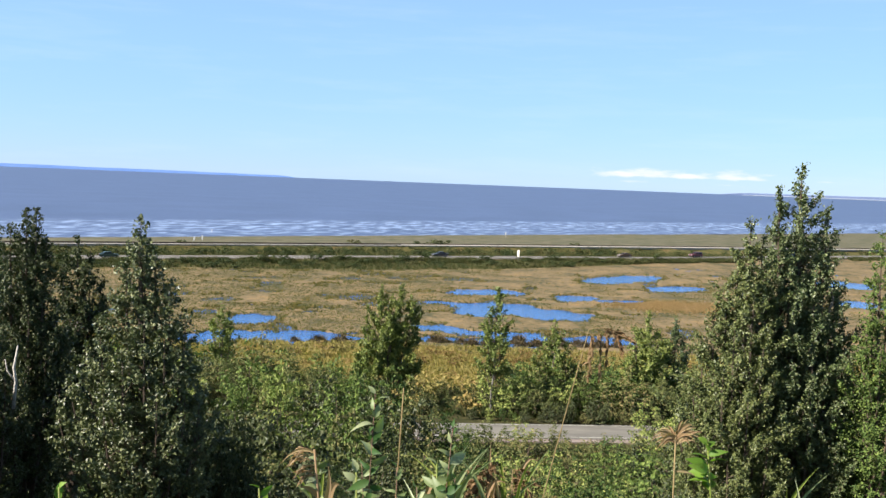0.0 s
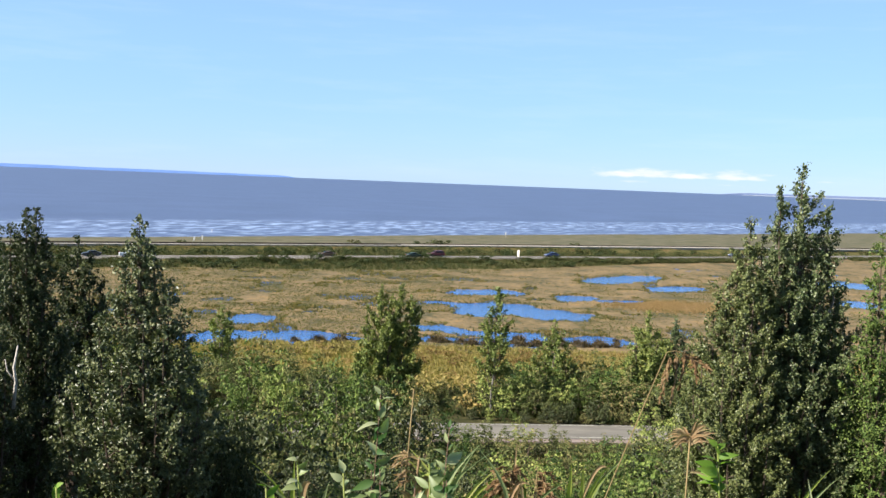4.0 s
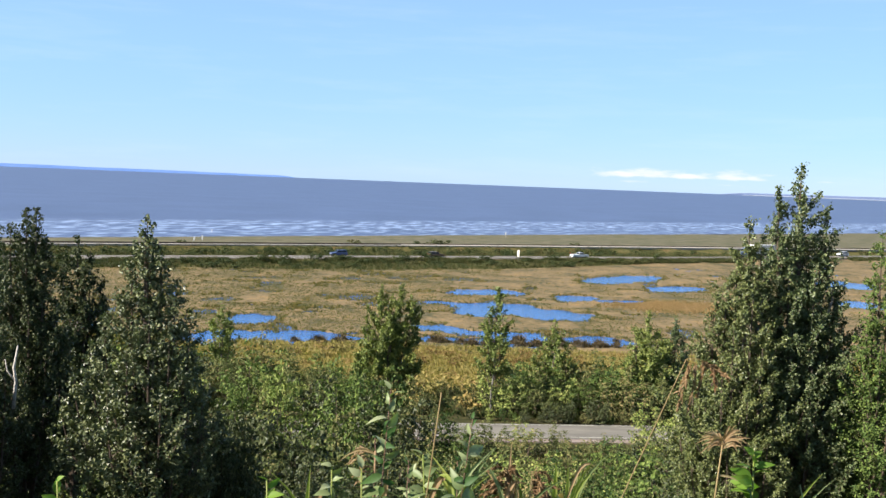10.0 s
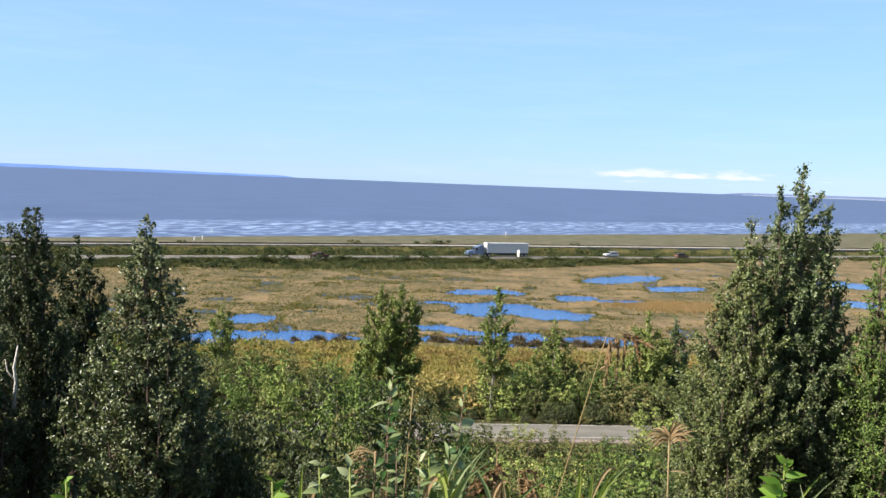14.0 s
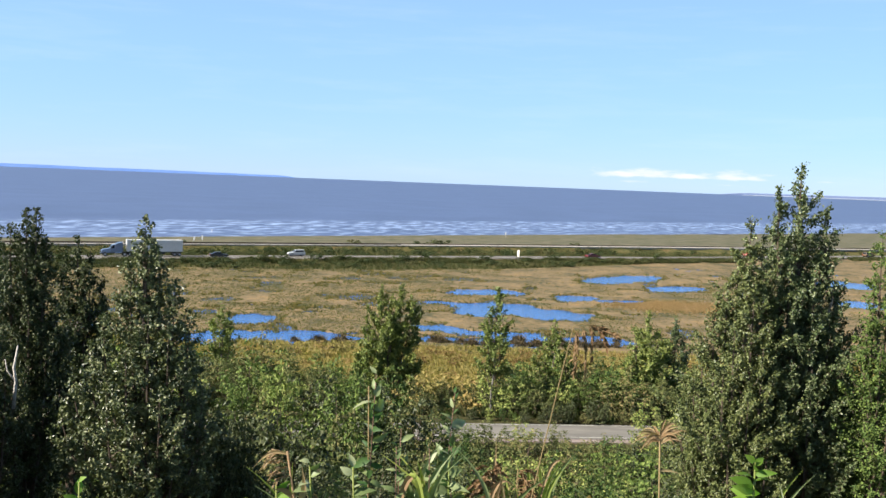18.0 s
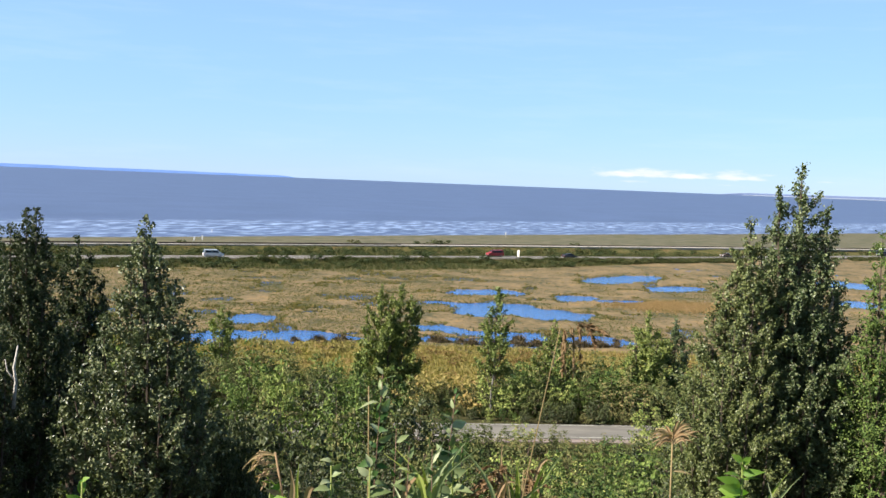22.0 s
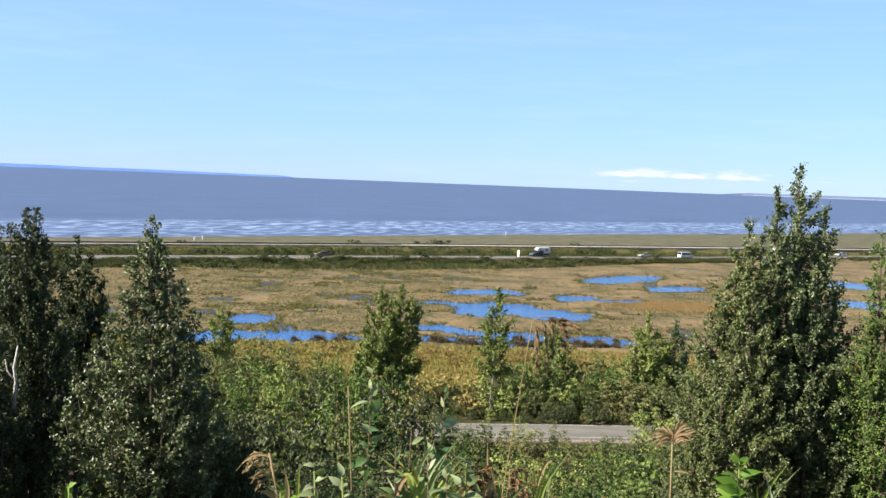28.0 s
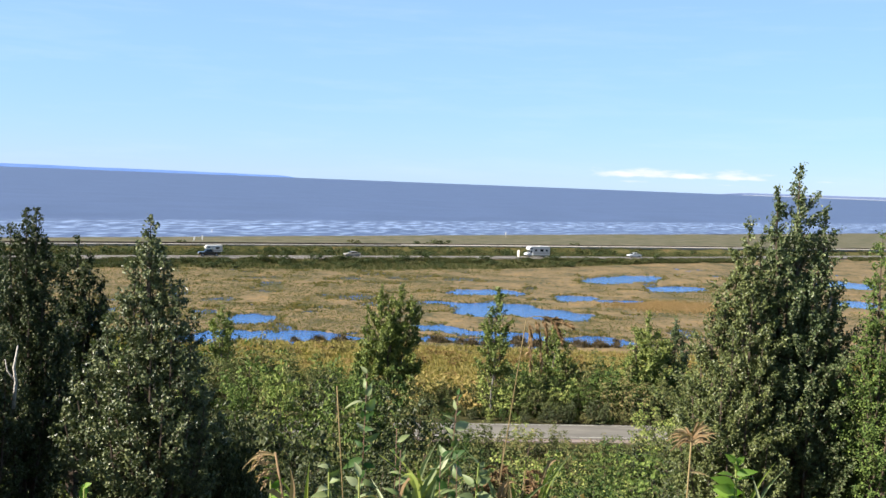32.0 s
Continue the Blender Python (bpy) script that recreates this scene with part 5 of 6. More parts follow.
def semi(label):
    root = thing("semi_truck", label, "truck")
    blue = paint("pale_blue_cab", (0.20, 0.26, 0.38), 0.3, 0.2, 0.4)
    box = paint("dirty_white_trailer_side", (0.80, 0.79, 0.77), 0.45)
    # trailer centre is the origin; tractor in front
    part("trailer_box", Geo().box(-6.7, 6.35, -1.28, 1.28, 1.15, 4.12, 0.04), box, root, "white box trailer")
    for i in range(12):
        x = -6.15 + i * 1.08
        for s in (-1, 1):
            part("trailer_rib", Geo().box(x - 0.03, x + 0.03, s * 1.28 - 0.02, s * 1.28 + 0.02, 1.2, 4.05), box, root)
    for s in (-1, 1):
        part("side_rail", Geo().box(-6.7, 6.9, s * 1.29 - 0.03, s * 1.29 + 0.03, 1.02, 1.2, 0.02), M_CHASSIS, root)
        part("landing_leg", Geo().box(3.4, 3.55, s * 0.8 - 0.08, s * 0.8 + 0.08, 0.15, 1.2), M_CHASSIS, root)
        part("trailer_skirt", Geo().box(-2.4, 3.0, s * 1.2 - 0.02, s * 1.2 + 0.02, 0.55, 1.05, 0.01), M_CHASSIS, root)
    part("front_board", Geo().box(6.35, 7.0, -1.30, 1.30, 1.2, 4.2, 0.03), M_WHITE, root, "bright white trailer front")
    part("chassis", Geo().box(5.2, 12.9, -0.5, 0.5, 0.7, 1.0), M_CHASSIS, root)
    part("sleeper", Geo().profile([(8.0, 0.95), (9.7, 0.95), (9.7, 3.1), (8.9, 3.45), (8.0, 3.5)], 1.18, 1.1, 0.08), blue, root, "pale blue sleeper cab")
    part("cab", Geo().profile([(9.7, 0.95), (11.0, 0.95), (11.0, 1.9), (10.45, 2.85), (9.7, 3.05)], 1.14, 1.02, 0.07), blue, root)
    part("hood", Geo().profile([(11.0, 0.85), (13.1, 0.80), (13.15, 1.35), (12.7, 1.72), (11.0, 1.98)], 1.0, 0.86, 0.08), blue, root)
    part("grille", Geo().box(13.1, 13.2, -0.55, 0.55, 0.85, 1.5, 0.03), M_CHROME, root)
    part("bumper", Geo().box(12.95, 13.3, -1.15, 1.15, 0.4, 0.82, 0.06), M_CHROME, root)
    part("windscreen", pane(11.02, 2.0, 10.52, 2.78, 0.98, 0.9), M_GLASS, root)
    for s in (-1, 1):
        part("cab_window", glass_side([(10.85, 2.0), (10.5, 2.7), (9.95, 2.75), (9.95, 2.0)], 1.14, 1.02, 0.95, 3.05, s), M_GLASS, root)
        part("fender", Geo().box(11.5, 12.8, s * 1.0 - 0.2, s * 1.0 + 0.2, 1.05, 1.25, 0.06), blue, root)
        part("headlight", Geo().box(13.0, 13.18, s * 0.8 - 0.15, s * 0.8 + 0.15, 1.0, 1.25, 0.03), M_LAMP, root)
        part("fuel_tank", Geo().box(8.2, 9.9, s * 1.0 - 0.28, s * 1.0 + 0.28, 0.45, 1.0, 0.15), M_CHROME, root)
        part("exhaust_stack", Geo().tube([(7.85, s * 0.95, 1.0), (7.85, s * 0.95, 3.9)], [0.08, 0.08], 8), M_CHROME, root)
        part("mirror", Geo().box(10.75, 10.85, s * 1.38 - 0.12, s * 1.38 + 0.12, 2.0, 2.6, 0.03), M_CHROME, root)
    places = [(12.15, s * 1.05) for s in (-1, 1)] + [(x, s * y) for x in (7.5, 6.2, -4.7, -5.95) for s in (-1, 1) for y in (1.1,)]
    return root, add_wheels(root, places, 0.51, 0.34)


def motorhome(label):
    root = thing("motorhome", label, "motorhome")
    part("body", Geo().profile([(-3.9, 0.55), (1.9, 0.55), (1.9, 2.05), (3.1, 2.15), (3.15, 2.75), (2.5, 3.2), (-3.85, 3.25)], 1.22, 1.18, 0.07), M_CREAM, root)
    part("cab", Geo().profile([(1.9, 0.5), (3.85, 0.5), (3.95, 0.8), (3.75, 1.15), (3.0, 1.3), (2.5, 2.1), (1.9, 2.1)], 1.0, 0.88, 0.06), M_WHITE, root)
    part("windscreen", pane(2.98, 1.34, 2.56, 2.02, 0.85, 0.8), M_GLASS, root)
    for s in (-1, 1):
        for x0, x1, z0, z1 in ((-3.2, -2.4, 1.75, 2.35), (-1.6, -0.5, 1.7, 2.4), (0.5, 1.3, 1.75, 2.35)):
            part("side_window", Geo().box(x0, x1, s * 1.2 - 0.04, s * 1.2 + 0.04, z0, z1, 0.02), M_GLASS, root)
        part("cab_window", glass_side([(2.8, 1.36), (2.45, 1.98), (2.05, 1.98), (2.05, 1.36)], 1.0, 0.88, 0.5, 2.1, s), M_GLASS, root)
        part("bunk_window", Geo().box(2.1, 2.7, s * 1.19 - 0.04, s * 1.19 + 0.04, 2.4, 2.75, 0.02), M_GLASS, root)
        part("side_stripe", Geo().box(-3.8, 1.85, s * 1.22 - 0.012, s * 1.22 + 0.012, 1.15, 1.32), paint("tan_stripe", (0.35, 0.30, 0.25), 0.4), root)
        part("headlight", Geo().box(3.8, 3.98, s * 0.7 - 0.14, s * 0.7 + 0.14, 0.85, 1.05, 0.02), M_LAMP, root)
        part("tail_light", Geo().box(-3.96, -3.88, s * 1.0 - 0.1, s * 1.0 + 0.1, 0.8, 1.2, 0.02), M_TAIL, root)
    part("door", Geo().box(-0.3, 0.35, -1.25, -1.2, 0.6, 2.4, 0.02), M_WHITE, root)
    part("roof_unit", Geo().box(-1.6, -0.7, -0.35, 0.35, 3.2, 3.45, 0.06), M_CREAM, root)
    part("bumper", Geo().box(3.8, 4.05, -0.95, 0.95, 0.45, 0.7, 0.05), M_CHROME, root)
    return root, add_wheels(root, [(x, s * 0.95) for x in (2.9, -2.0) for s in (-1, 1)], 0.38, 0.28)


def camper(label):
    root, wh = car("pickup", "camper_pickup", label, paint("black_car_paint", (0.015, 0.016, 0.02), 0.25, 0.0, 0.5), "pickup truck")
    part("camper_shell", Geo().profile([(-3.3, 1.2), (-0.95, 1.2), (-0.95, 1.95), (1.05, 1.98), (1.1, 2.45), (0.6, 2.85), (-3.3, 2.9)], 1.08, 1.04, 0.06), M_CREAM, root, "white slide-in camper")
    for s in (-1, 1):
        part("camper_window", Geo().box(-2.5, -1.5, s * 1.06 - 0.04, s * 1.06 + 0.04, 1.95, 2.4, 0.02), M_GLASS, root)
        part("bunk_window", Geo().box(-0.1, 0.5, s * 1.05 - 0.04, s * 1.05 + 0.04, 2.2, 2.5, 0.02), M_GLASS, root)
        part("camper_stripe", Geo().box(-3.2, -1.0, s * 1.085 - 0.012, s * 1.085 + 0.012, 1.5, 1.62), M_CHASSIS, root)
    return root, wh


def dark_paint(name, col):
    return paint(name, col, 0.42, 0.0, 0.12)


FLEET = []


def fleet():
    L, R = -1, 1
    white, red = M_WHITE, dark_paint("red_car_paint", (0.34, 0.02, 0.02))
    blue, silver = dark_paint("blue_car_paint", (0.04, 0.07, 0.20)), paint("silver_car_paint", (0.66, 0.66, 0.66), 0.45, 0.0, 0.1)
    black, maroon = dark_paint("dark_grey_car_paint", (0.03, 0.03, 0.035)), dark_paint("maroon_car_paint", (0.14, 0.025, 0.03))
    brown, gold = dark_paint("brown_car_paint", (0.14, 0.08, 0.04)), dark_paint("light_tan_car_paint", (0.45, 0.40, 0.32))
    # start of x at 0 s, speed along x in metres a second
    FLEET.append((semi("semi truck with a pale blue cab and white box trailer"), 342.6, -23.068))
    FLEET.append((car("pickup", "pickup_truck", "white pickup truck driving on the highway", white, "pickup truck"), -157.84, 19.88))
    FLEET.append((car("suv", "suv", "pale silver sport utility car on the highway", silver, "car"), 376.88, -23.107))
    FLEET.append((car("van", "van", "white passenger van with dark side windows", white, "van"), -562.55, 22.845))
    FLEET.append((car("van", "van", "bright red van driving on the highway", red, "van"), 506.32, -22.281))
    FLEET.append((camper("black pickup carrying a white slide-in camper"), 661.31, -22.55))
    FLEET.append((motorhome("white motorhome with a bunk over the cab"), 743.57, -22.326))
    FLEET.append((car("sedan", "sedan", "dark grey sedan on the highway", black, "car"), -492.66, 24.109))
    FLEET.append((car("sedan", "sedan", "dark red sedan on the highway", maroon, "car"), -310.52, 19.766))
    FLEET.append((car("sedan", "sedan", "dark blue sedan on the highway", blue, "car"), 123.81, -22.474))
    FLEET.append((car("suv", "suv", "dark maroon sport utility car on the highway", maroon, "car"), 83.74, -21.225))
    FLEET.append((car("sedan", "sedan", "dark brown sedan on the highway", brown, "car"), 57.99, -22.277))
    FLEET.append((car("sedan", "sedan", "dark grey sedan on the highway", black, "car"), -0.03, -21.584))
    FLEET.append((car("suv", "suv", "dark blue sport utility car on the highway", blue, "car"), 184.0, -21.207))
    FLEET.append((car("sedan", "sedan", "brown sedan on the highway", brown, "car"), 564.71, -21.314))
    FLEET.append((car("sedan", "sedan", "light tan sedan on the highway", gold, "car"), 692.17, -22.394))
    FLEET.append((car("suv", "suv", "dark brown sport utility car on the highway", brown, "car"), -198.3, 19.574))
    FLEET.append((car("sedan", "sedan", "dark green sedan on the highway", dark_paint("green_car_paint", (0.03, 0.06, 0.035)), "car"), -83.07, 18.571))
    FLEET.append((car("sedan", "sedan", "white sedan on the highway", white, "car"), 731.15, -20.932))


fleet()


def on_highway(x, side):
    s = float(highway(x + 0.5) - highway(x - 0.5))
    off = 1.85 if side < 0 else -1.85
    q = math.hypot(1, s)
    turn = math.degrees(math.atan(s)) + (180 if side < 0 else 0)
    return pose(x - s / q * off, float(highway(x)) + off / q, 1.2, 0, 0, turn)


# ---------------------------------------------------------------- plants close to the viewpoint


def curve_pts(foot, top, sag, n=8):
    f, t = Vector(foot), Vector(top)
    return [f.lerp(t, i / n) + Vector(sag) * math.sin(math.pi * i / n) for i in range(n + 1)]


def blade(root, foot, top, sag, width, material, name="blade", n=7):
    """A long grass blade, folded along its middle."""
    pts = curve_pts(foot, top, sag, n)
    d = (pts[-1] - pts[0]).normalized()
    side = d.cross(Vector((0.1, -1, 0.15))).normalized()
    verts, faces = [], []
    for i, p in enumerate(pts):
        w = width * (0.55 + 0.45 * math.sin(math.pi * min(1, i / n * 1.2))) * (1 - (i / n) ** 3) * 0.5 + 0.0006
        verts += [p - side * w, p + Vector((0, 0.4 * w, -0.3 * w)), p + side * w]
    for i in range(n):
        for j in range(2):
            a = i * 3 + j
            faces.append((a, a + 1, a + 4, a + 3))
    return part(name, Geo().add(verts, faces), material, root)


def stem(root, pts, r0, r1, material):
    n = len(pts) - 1
    return part("stem", Geo().tube(pts, [r0 + (r1 - r0) * i / n for i in range(n + 1)], 6), material, root, smooth=True)


def spray(root, foot, direction, length, droop, rng, material, grains=26, name="seed_spray", grain=0.011):
    """One drooping side spray of a seed head, set with small grains."""
    g = Geo()
    d = Vector(direction).normalized()
    pts = [Vector(foot) + d * length * (i / 6) - Vector((0, 0, droop * (i / 6) ** 2)) for i in range(7)]
    g.tube(pts, [0.0012] * 6 + [0.0006], 3)
    for k in range(grains):
        u = rng.uniform(0.15, 1.0)
        i = min(5, int(u * 6))
        p = pts[i].lerp(pts[i + 1], u * 6 - i)
        ax = ((pts[i + 1] - pts[i]).normalized() + Vector((rng.gauss(0, 0.28), rng.gauss(0, 0.28), rng.gauss(-0.1, 0.25)))).normalized()
        sd = ax.cross(Vector((rng.gauss(0, 1), rng.gauss(0, 1), rng.gauss(0, 1)))).normalized()
        up = ax.cross(sd)
        s = grain * rng.uniform(0.7, 1.3)
        g.add([p, p + ax * s * 0.5 + sd * s * 0.26, p + ax * s * 1.4, p + ax * s * 0.5 - sd * s * 0.26, p + ax * s * 0.5 + up * s * 0.26], [(0, 1, 4), (1, 2, 4), (2, 3, 4), (3, 0, 4)])
    return part(name, g, material, root)


def big_leaf(root, foot, direction, length, width, material, curl=0.15, parent_name="leaf", n=5):
    """A broad pointed leaf with a raised midrib fold and a curled tip."""
    d = Vector(direction).normalized()
    side = d.cross(Vector((random.gauss(0.1, 0.5), random.gauss(-0.7, 0.4), random.gauss(0.6, 0.4)))).normalized()
    up = side.cross(d).normalized()
    f = Vector(foot)
    verts, faces = [], []
    for i in range(n + 1):
        u = i / n
        w = width * 0.5 * (math.sin(math.pi * u ** 0.75) + 0.02)
        p = f + d * length * u - up * curl * length * u * u
        verts += [p - side * w + up * w * 0.35, p, p + side * w + up * w * 0.35]
    for i in range(n):
        for j in range(2):
            a = i * 3 + j
            faces.append((a, a + 1, a + 4, a + 3))
    return part(parent_name, Geo().add(verts, faces), material, root, smooth=True)


FRONT = {}


def front_plants():
    rng = random.Random(17)
    # tall reed grass: the stem arches over at the top, long heads hang from it and small ones trail from the tip
    z = height(0.12, 3.0)
    r = thing("plume_grass", "tall straw-coloured grass with a drooping brown plume", "grass", pose(0.12, 3.0, z))
    apex = 23.27 - z
    st = curve_pts((0, 0, -0.05), (0, 0, apex), (-0.03, 0, 0), 10)
    arch = [Vector((0.022, 0, apex + 0.012)), Vector((0.05, 0.005, apex + 0.014)), Vector((0.085, 0.01, apex + 0.006)), Vector((0.12, 0.01, apex - 0.004))]
    stem(r, st + arch, 0.0032, 0.0009, M_STRAW)
    for x0, zz, way, ln, drop, grains, mt in ((0.004, -0.01, 0.3, 0.03, 0.16, 44, M_SEED), (0.022, 0.004, 0.5, 0.045, 0.17, 46, M_TANHEAD), (0.045, 0.008, 0.5, 0.04, 0.11, 32, M_RUSTHEAD), (0.012, -0.03, 0.2, 0.02, 0.09, 24, M_TANHEAD), (0.07, 0.006, 0.8, 0.045, 0.06, 24, M_RUSTHEAD)):
        spray(r, (x0, rng.gauss(0, 0.006), apex + zz), (way, rng.gauss(0, 0.15), 0.1), ln, drop, rng, mt, grains, grain=0.0155)
    for k in range(7):
        u = k / 6
        spray(r, (0.04 + 0.08 * u, 0.008, apex + 0.014 - 0.018 * u), (1.0, rng.gauss(0, 0.3), rng.uniform(-0.3, 0.3)), rng.uniform(0.03, 0.05), rng.uniform(0.005, 0.022), rng, M_RUSTHEAD, 20, grain=0.013)
    blade(r, (0, 0, 0.8), (0.12, -0.05, 1.50), (-0.05, 0, 0.05), 0.010, M_STRAW)
    blade(r, (0, 0, 0.9), (-0.10, 0.0, 1.52), (0.04, 0, 0.05), 0.010, M_BLADE)
    FRONT["plume"] = (r, 0.12, 3.0, z)
    # stem that carries an open star-shaped seed head
    z = height(0.76, 3.0)
    r = thing("star_grass", "dry stem with an open star-shaped seed head", "grass", pose(0.76, 3.0, z))
    top = 22.91 - z
    stem(r, curve_pts((0, 0, -0.05), (0.0, 0, top), (0.01, 0, 0), 8), 0.004, 0.0025, M_STRAW)
    for k in range(54):
        a = rng.gauss(0.1, 0.75) if k % 4 else rng.gauss(math.pi, 0.5)
        e = rng.uniform(-0.35, 0.95) if k % 4 else rng.uniform(-0.7, 0.3)
        d = Vector((math.cos(a) * math.cos(e), 0.8 * math.sin(a) * math.cos(e), math.sin(e) + 0.05))
        ln = rng.uniform(0.04, 0.09)
        tip = Vector((0, 0, top)) + d * ln - Vector((0, 0, 0.25 * ln))
        blade(r, (0, 0, top - rng.uniform(0, 0.035)), tip, (0, 0, rng.uniform(0.010, 0.024)), rng.uniform(0.007, 0.0115), rng.choice([M_TANHEAD, M_TANHEAD, M_STRAW, M_SEED]), "bract", 5)
    blade(r, (0, 0, top - 0.12), (0.07, 0.0, top - 0.13), (0, 0, 0.006), 0.007, M_STRAW, "bract", 4)
    FRONT["star"] = (r, 0.76, 3.0, z)
    # bent grass with a hooked brown head
    z = height(-0.27, 3.0)
    r = thing("hooked_grass", "bent dry grass with a hooked brown seed head", "grass", pose(-0.27, 3.0, z))
    top = 22.82 - z
    stem(r, curve_pts((0, 0, -0.05), (-0.01, 0, top), (0.02, 0, 0), 8), 0.007, 0.004, M_TANHEAD)
    for k in range(9):
        f = (-0.012 * k / 3, 0, top - 0.085 + 0.011 * k)
        spray(r, f, (-0.85 + rng.gauss(0, 0.15), rng.gauss(0, 0.3), 0.35), rng.uniform(0.04, 0.08), rng.uniform(0.01, 0.06), rng, M_TANHEAD, 22, grain=0.012)
    blade(r, (0, 0, top - 0.015), (-0.125, 0, top - 0.045), (0, 0, 0.03), 0.011, M_STRAW)
    blade(r, (0, 0, top - 0.16), (-0.06, -0.02, top - 0.115), (0.0, 0, 0.012), 0.018, M_TANHEAD)
    blade(r, (0.01, 0, top - 0.20), (0.035, -0.02, top - 0.05), (0.01, 0, 0.0), 0.018, M_TANHEAD)
    blade(r, (0.0, -0.01, top - 0.22), (-0.07, -0.03, top - 0.20), (-0.01, 0, 0.03), 0.016, M_STRAW)
    blade(r, (0.0, -0.01, top - 0.24), (0.06, -0.03, top - 0.17), (0.0, 0, 0.02), 0.016, M_SEED)
    FRONT["hooked"] = (r, -0.27, 3.0, z)
    # leafy willow shoots: two tall ones with large leaves, the rest low
    for key, x, y, top, seed, n, size in (("shoot_a", -0.21, 3.0, 23.12, 3, 36, 1.0), ("shoot_b", -0.01, 3.0, 23.05, 4, 36, 1.0), ("shoot_c", -0.12, 2.9, 22.90, 5, 20, 0.75), ("shoot_d", 0.05, 2.95, 22.88, 6, 20, 0.75),
                                          ("shoot_e", -0.05, 2.85, 22.90, 23, 18, 0.72), ("shoot_f", -0.17, 3.1, 22.90, 24, 18, 0.7)):
        q = random.Random(seed)
        z = height(x, y)
        h = top - z
        r = thing("willow_shoot", "leafy shoot with pale grey-green willow leaves", "shrub", pose(x, y, z), "willow shoots")
        pts = curve_pts((0, 0, -0.05), (0, 0, h - 0.05), (q.uniform(-0.03, 0.03), 0, 0), 9)
        stem(r, pts, 0.003, 0.0012, M_REDTWIG)
        for k in range(n):
            u = 1.0 - 0.36 * ((n - 1 - k) / (n - 1)) ** 0.9
            i = min(8, int(u * 9))
            p = pts[i].lerp(pts[i + 1], u * 9 - i)
            a = k * 2.75 + q.gauss(0, 0.35)
            d = Vector((math.cos(a), 0.7 * math.sin(a) - 0.1, q.uniform(-0.5, 1.3) + 1.3 * max(0, u - 0.86) / 0.14))
            s = size * (1.0 - 0.4 * max(0, u - 0.9) / 0.1) * q.choice([0.75, 0.95, 1.1])
            ln = q.uniform(0.045, 0.10) * s
            pale = q.random() < 0.62
            ln *= 1.0 if pale else 0.75
            big_leaf(r, p, d, ln, ln * q.uniform(0.34, 0.52), M_SILVER if pale else M_DEEPLEAF, q.uniform(0.1, 0.9), n=6)
        FRONT[key] = (r, x, y, z)
    # single straight straw stem
    z = height(-0.20, 3.0)
    r = thing("straw_stem", "single thin bare straw stem", "grass", pose(-0.20, 3.0, z))
    stem(r, curve_pts((0, 0, -0.05), (0, 0, 23.03 - z), (0.01, 0, 0), 8), 0.0035, 0.0022, M_STRAW)
    FRONT["straw"] = (r, -0.20, 3.0, z)
    # fresh broad-leaved plants
    for key, x, y, top, seed, cnt in (("herb_right", 1.00, 3.0, 22.83, 8, 13), ("herb_left", -1.22, 3.0, 22.64, 9, 8), ("herb_fresh", -0.53, 3.0, 22.70, 7, 7), ("herb_mid", -0.36, 3.0, 22.77, 10, 8), ("herb_low", -0.24, 2.9, 22.78, 11, 8), ("herb_far", 0.02, 3.0, 22.80, 12, 9)):
        q = random.Random(seed)
        z = height(x, y)
        h = top - z
        r = thing("broadleaf_herb", "fresh green herb with broad leaves", "plant", pose(x, y, z), "green herbs")
        stem(r, curve_pts((0, 0, -0.05), (0, 0, h), (0.02, 0, 0), 8), 0.005, 0.003, M_BLADE)
        for k in range(cnt):
            u = k / (cnt - 1)
            a = q.uniform(0, 6.28)
            d = Vector((math.cos(a), 0.6 * math.sin(a) - 0.15, q.uniform(-0.1, 0.3) + 0.5 * u))
            wide = 1.2 if key == "herb_right" else 1.0
            big_leaf(r, (0, 0, h - 0.16 + 0.16 * u), d, wide * q.uniform(0.055, 0.085) * (1.1 - 0.5 * u), wide * q.uniform(0.028, 0.042) * (1.1 - 0.5 * u), M_SILVER if seed > 9 else M_BROAD, q.uniform(0.1, 0.5))
        FRONT[key] = (r, x, y, z)
    # clumps of mixed grass along the lower edge
    # place, top, spread, blades, share of dry ones, blade width, brown heads
    clumps = (("clump_a", 0.20, 3.05, 22.85, 0.09, 7, 0.6, 1.0, 9), ("clump_h", 0.0, 3.0, 22.87, 0.10, 10, 0.0, 1.5, 0), ("clump_b", -0.04, 3.1, 22.76, 0.14, 7, 0.1, 1.4, 0), ("clump_c", -0.42, 3.15, 22.74, 0.14, 5, 0.4, 1.2, 0),
              ("clump_d", 0.34, 3.05, 22.89, 0.09, 5, 0.1, 1.1, 0), ("clump_e", -0.62, 3.0, 22.72, 0.10, 5, 0.3, 1.2, 0), ("clump_f", 0.52, 3.1, 22.74, 0.10, 5, 0.3, 1.3, 1), ("clump_g", 1.18, 3.2, 22.74, 0.14, 6, 0.3, 1.2, 0))
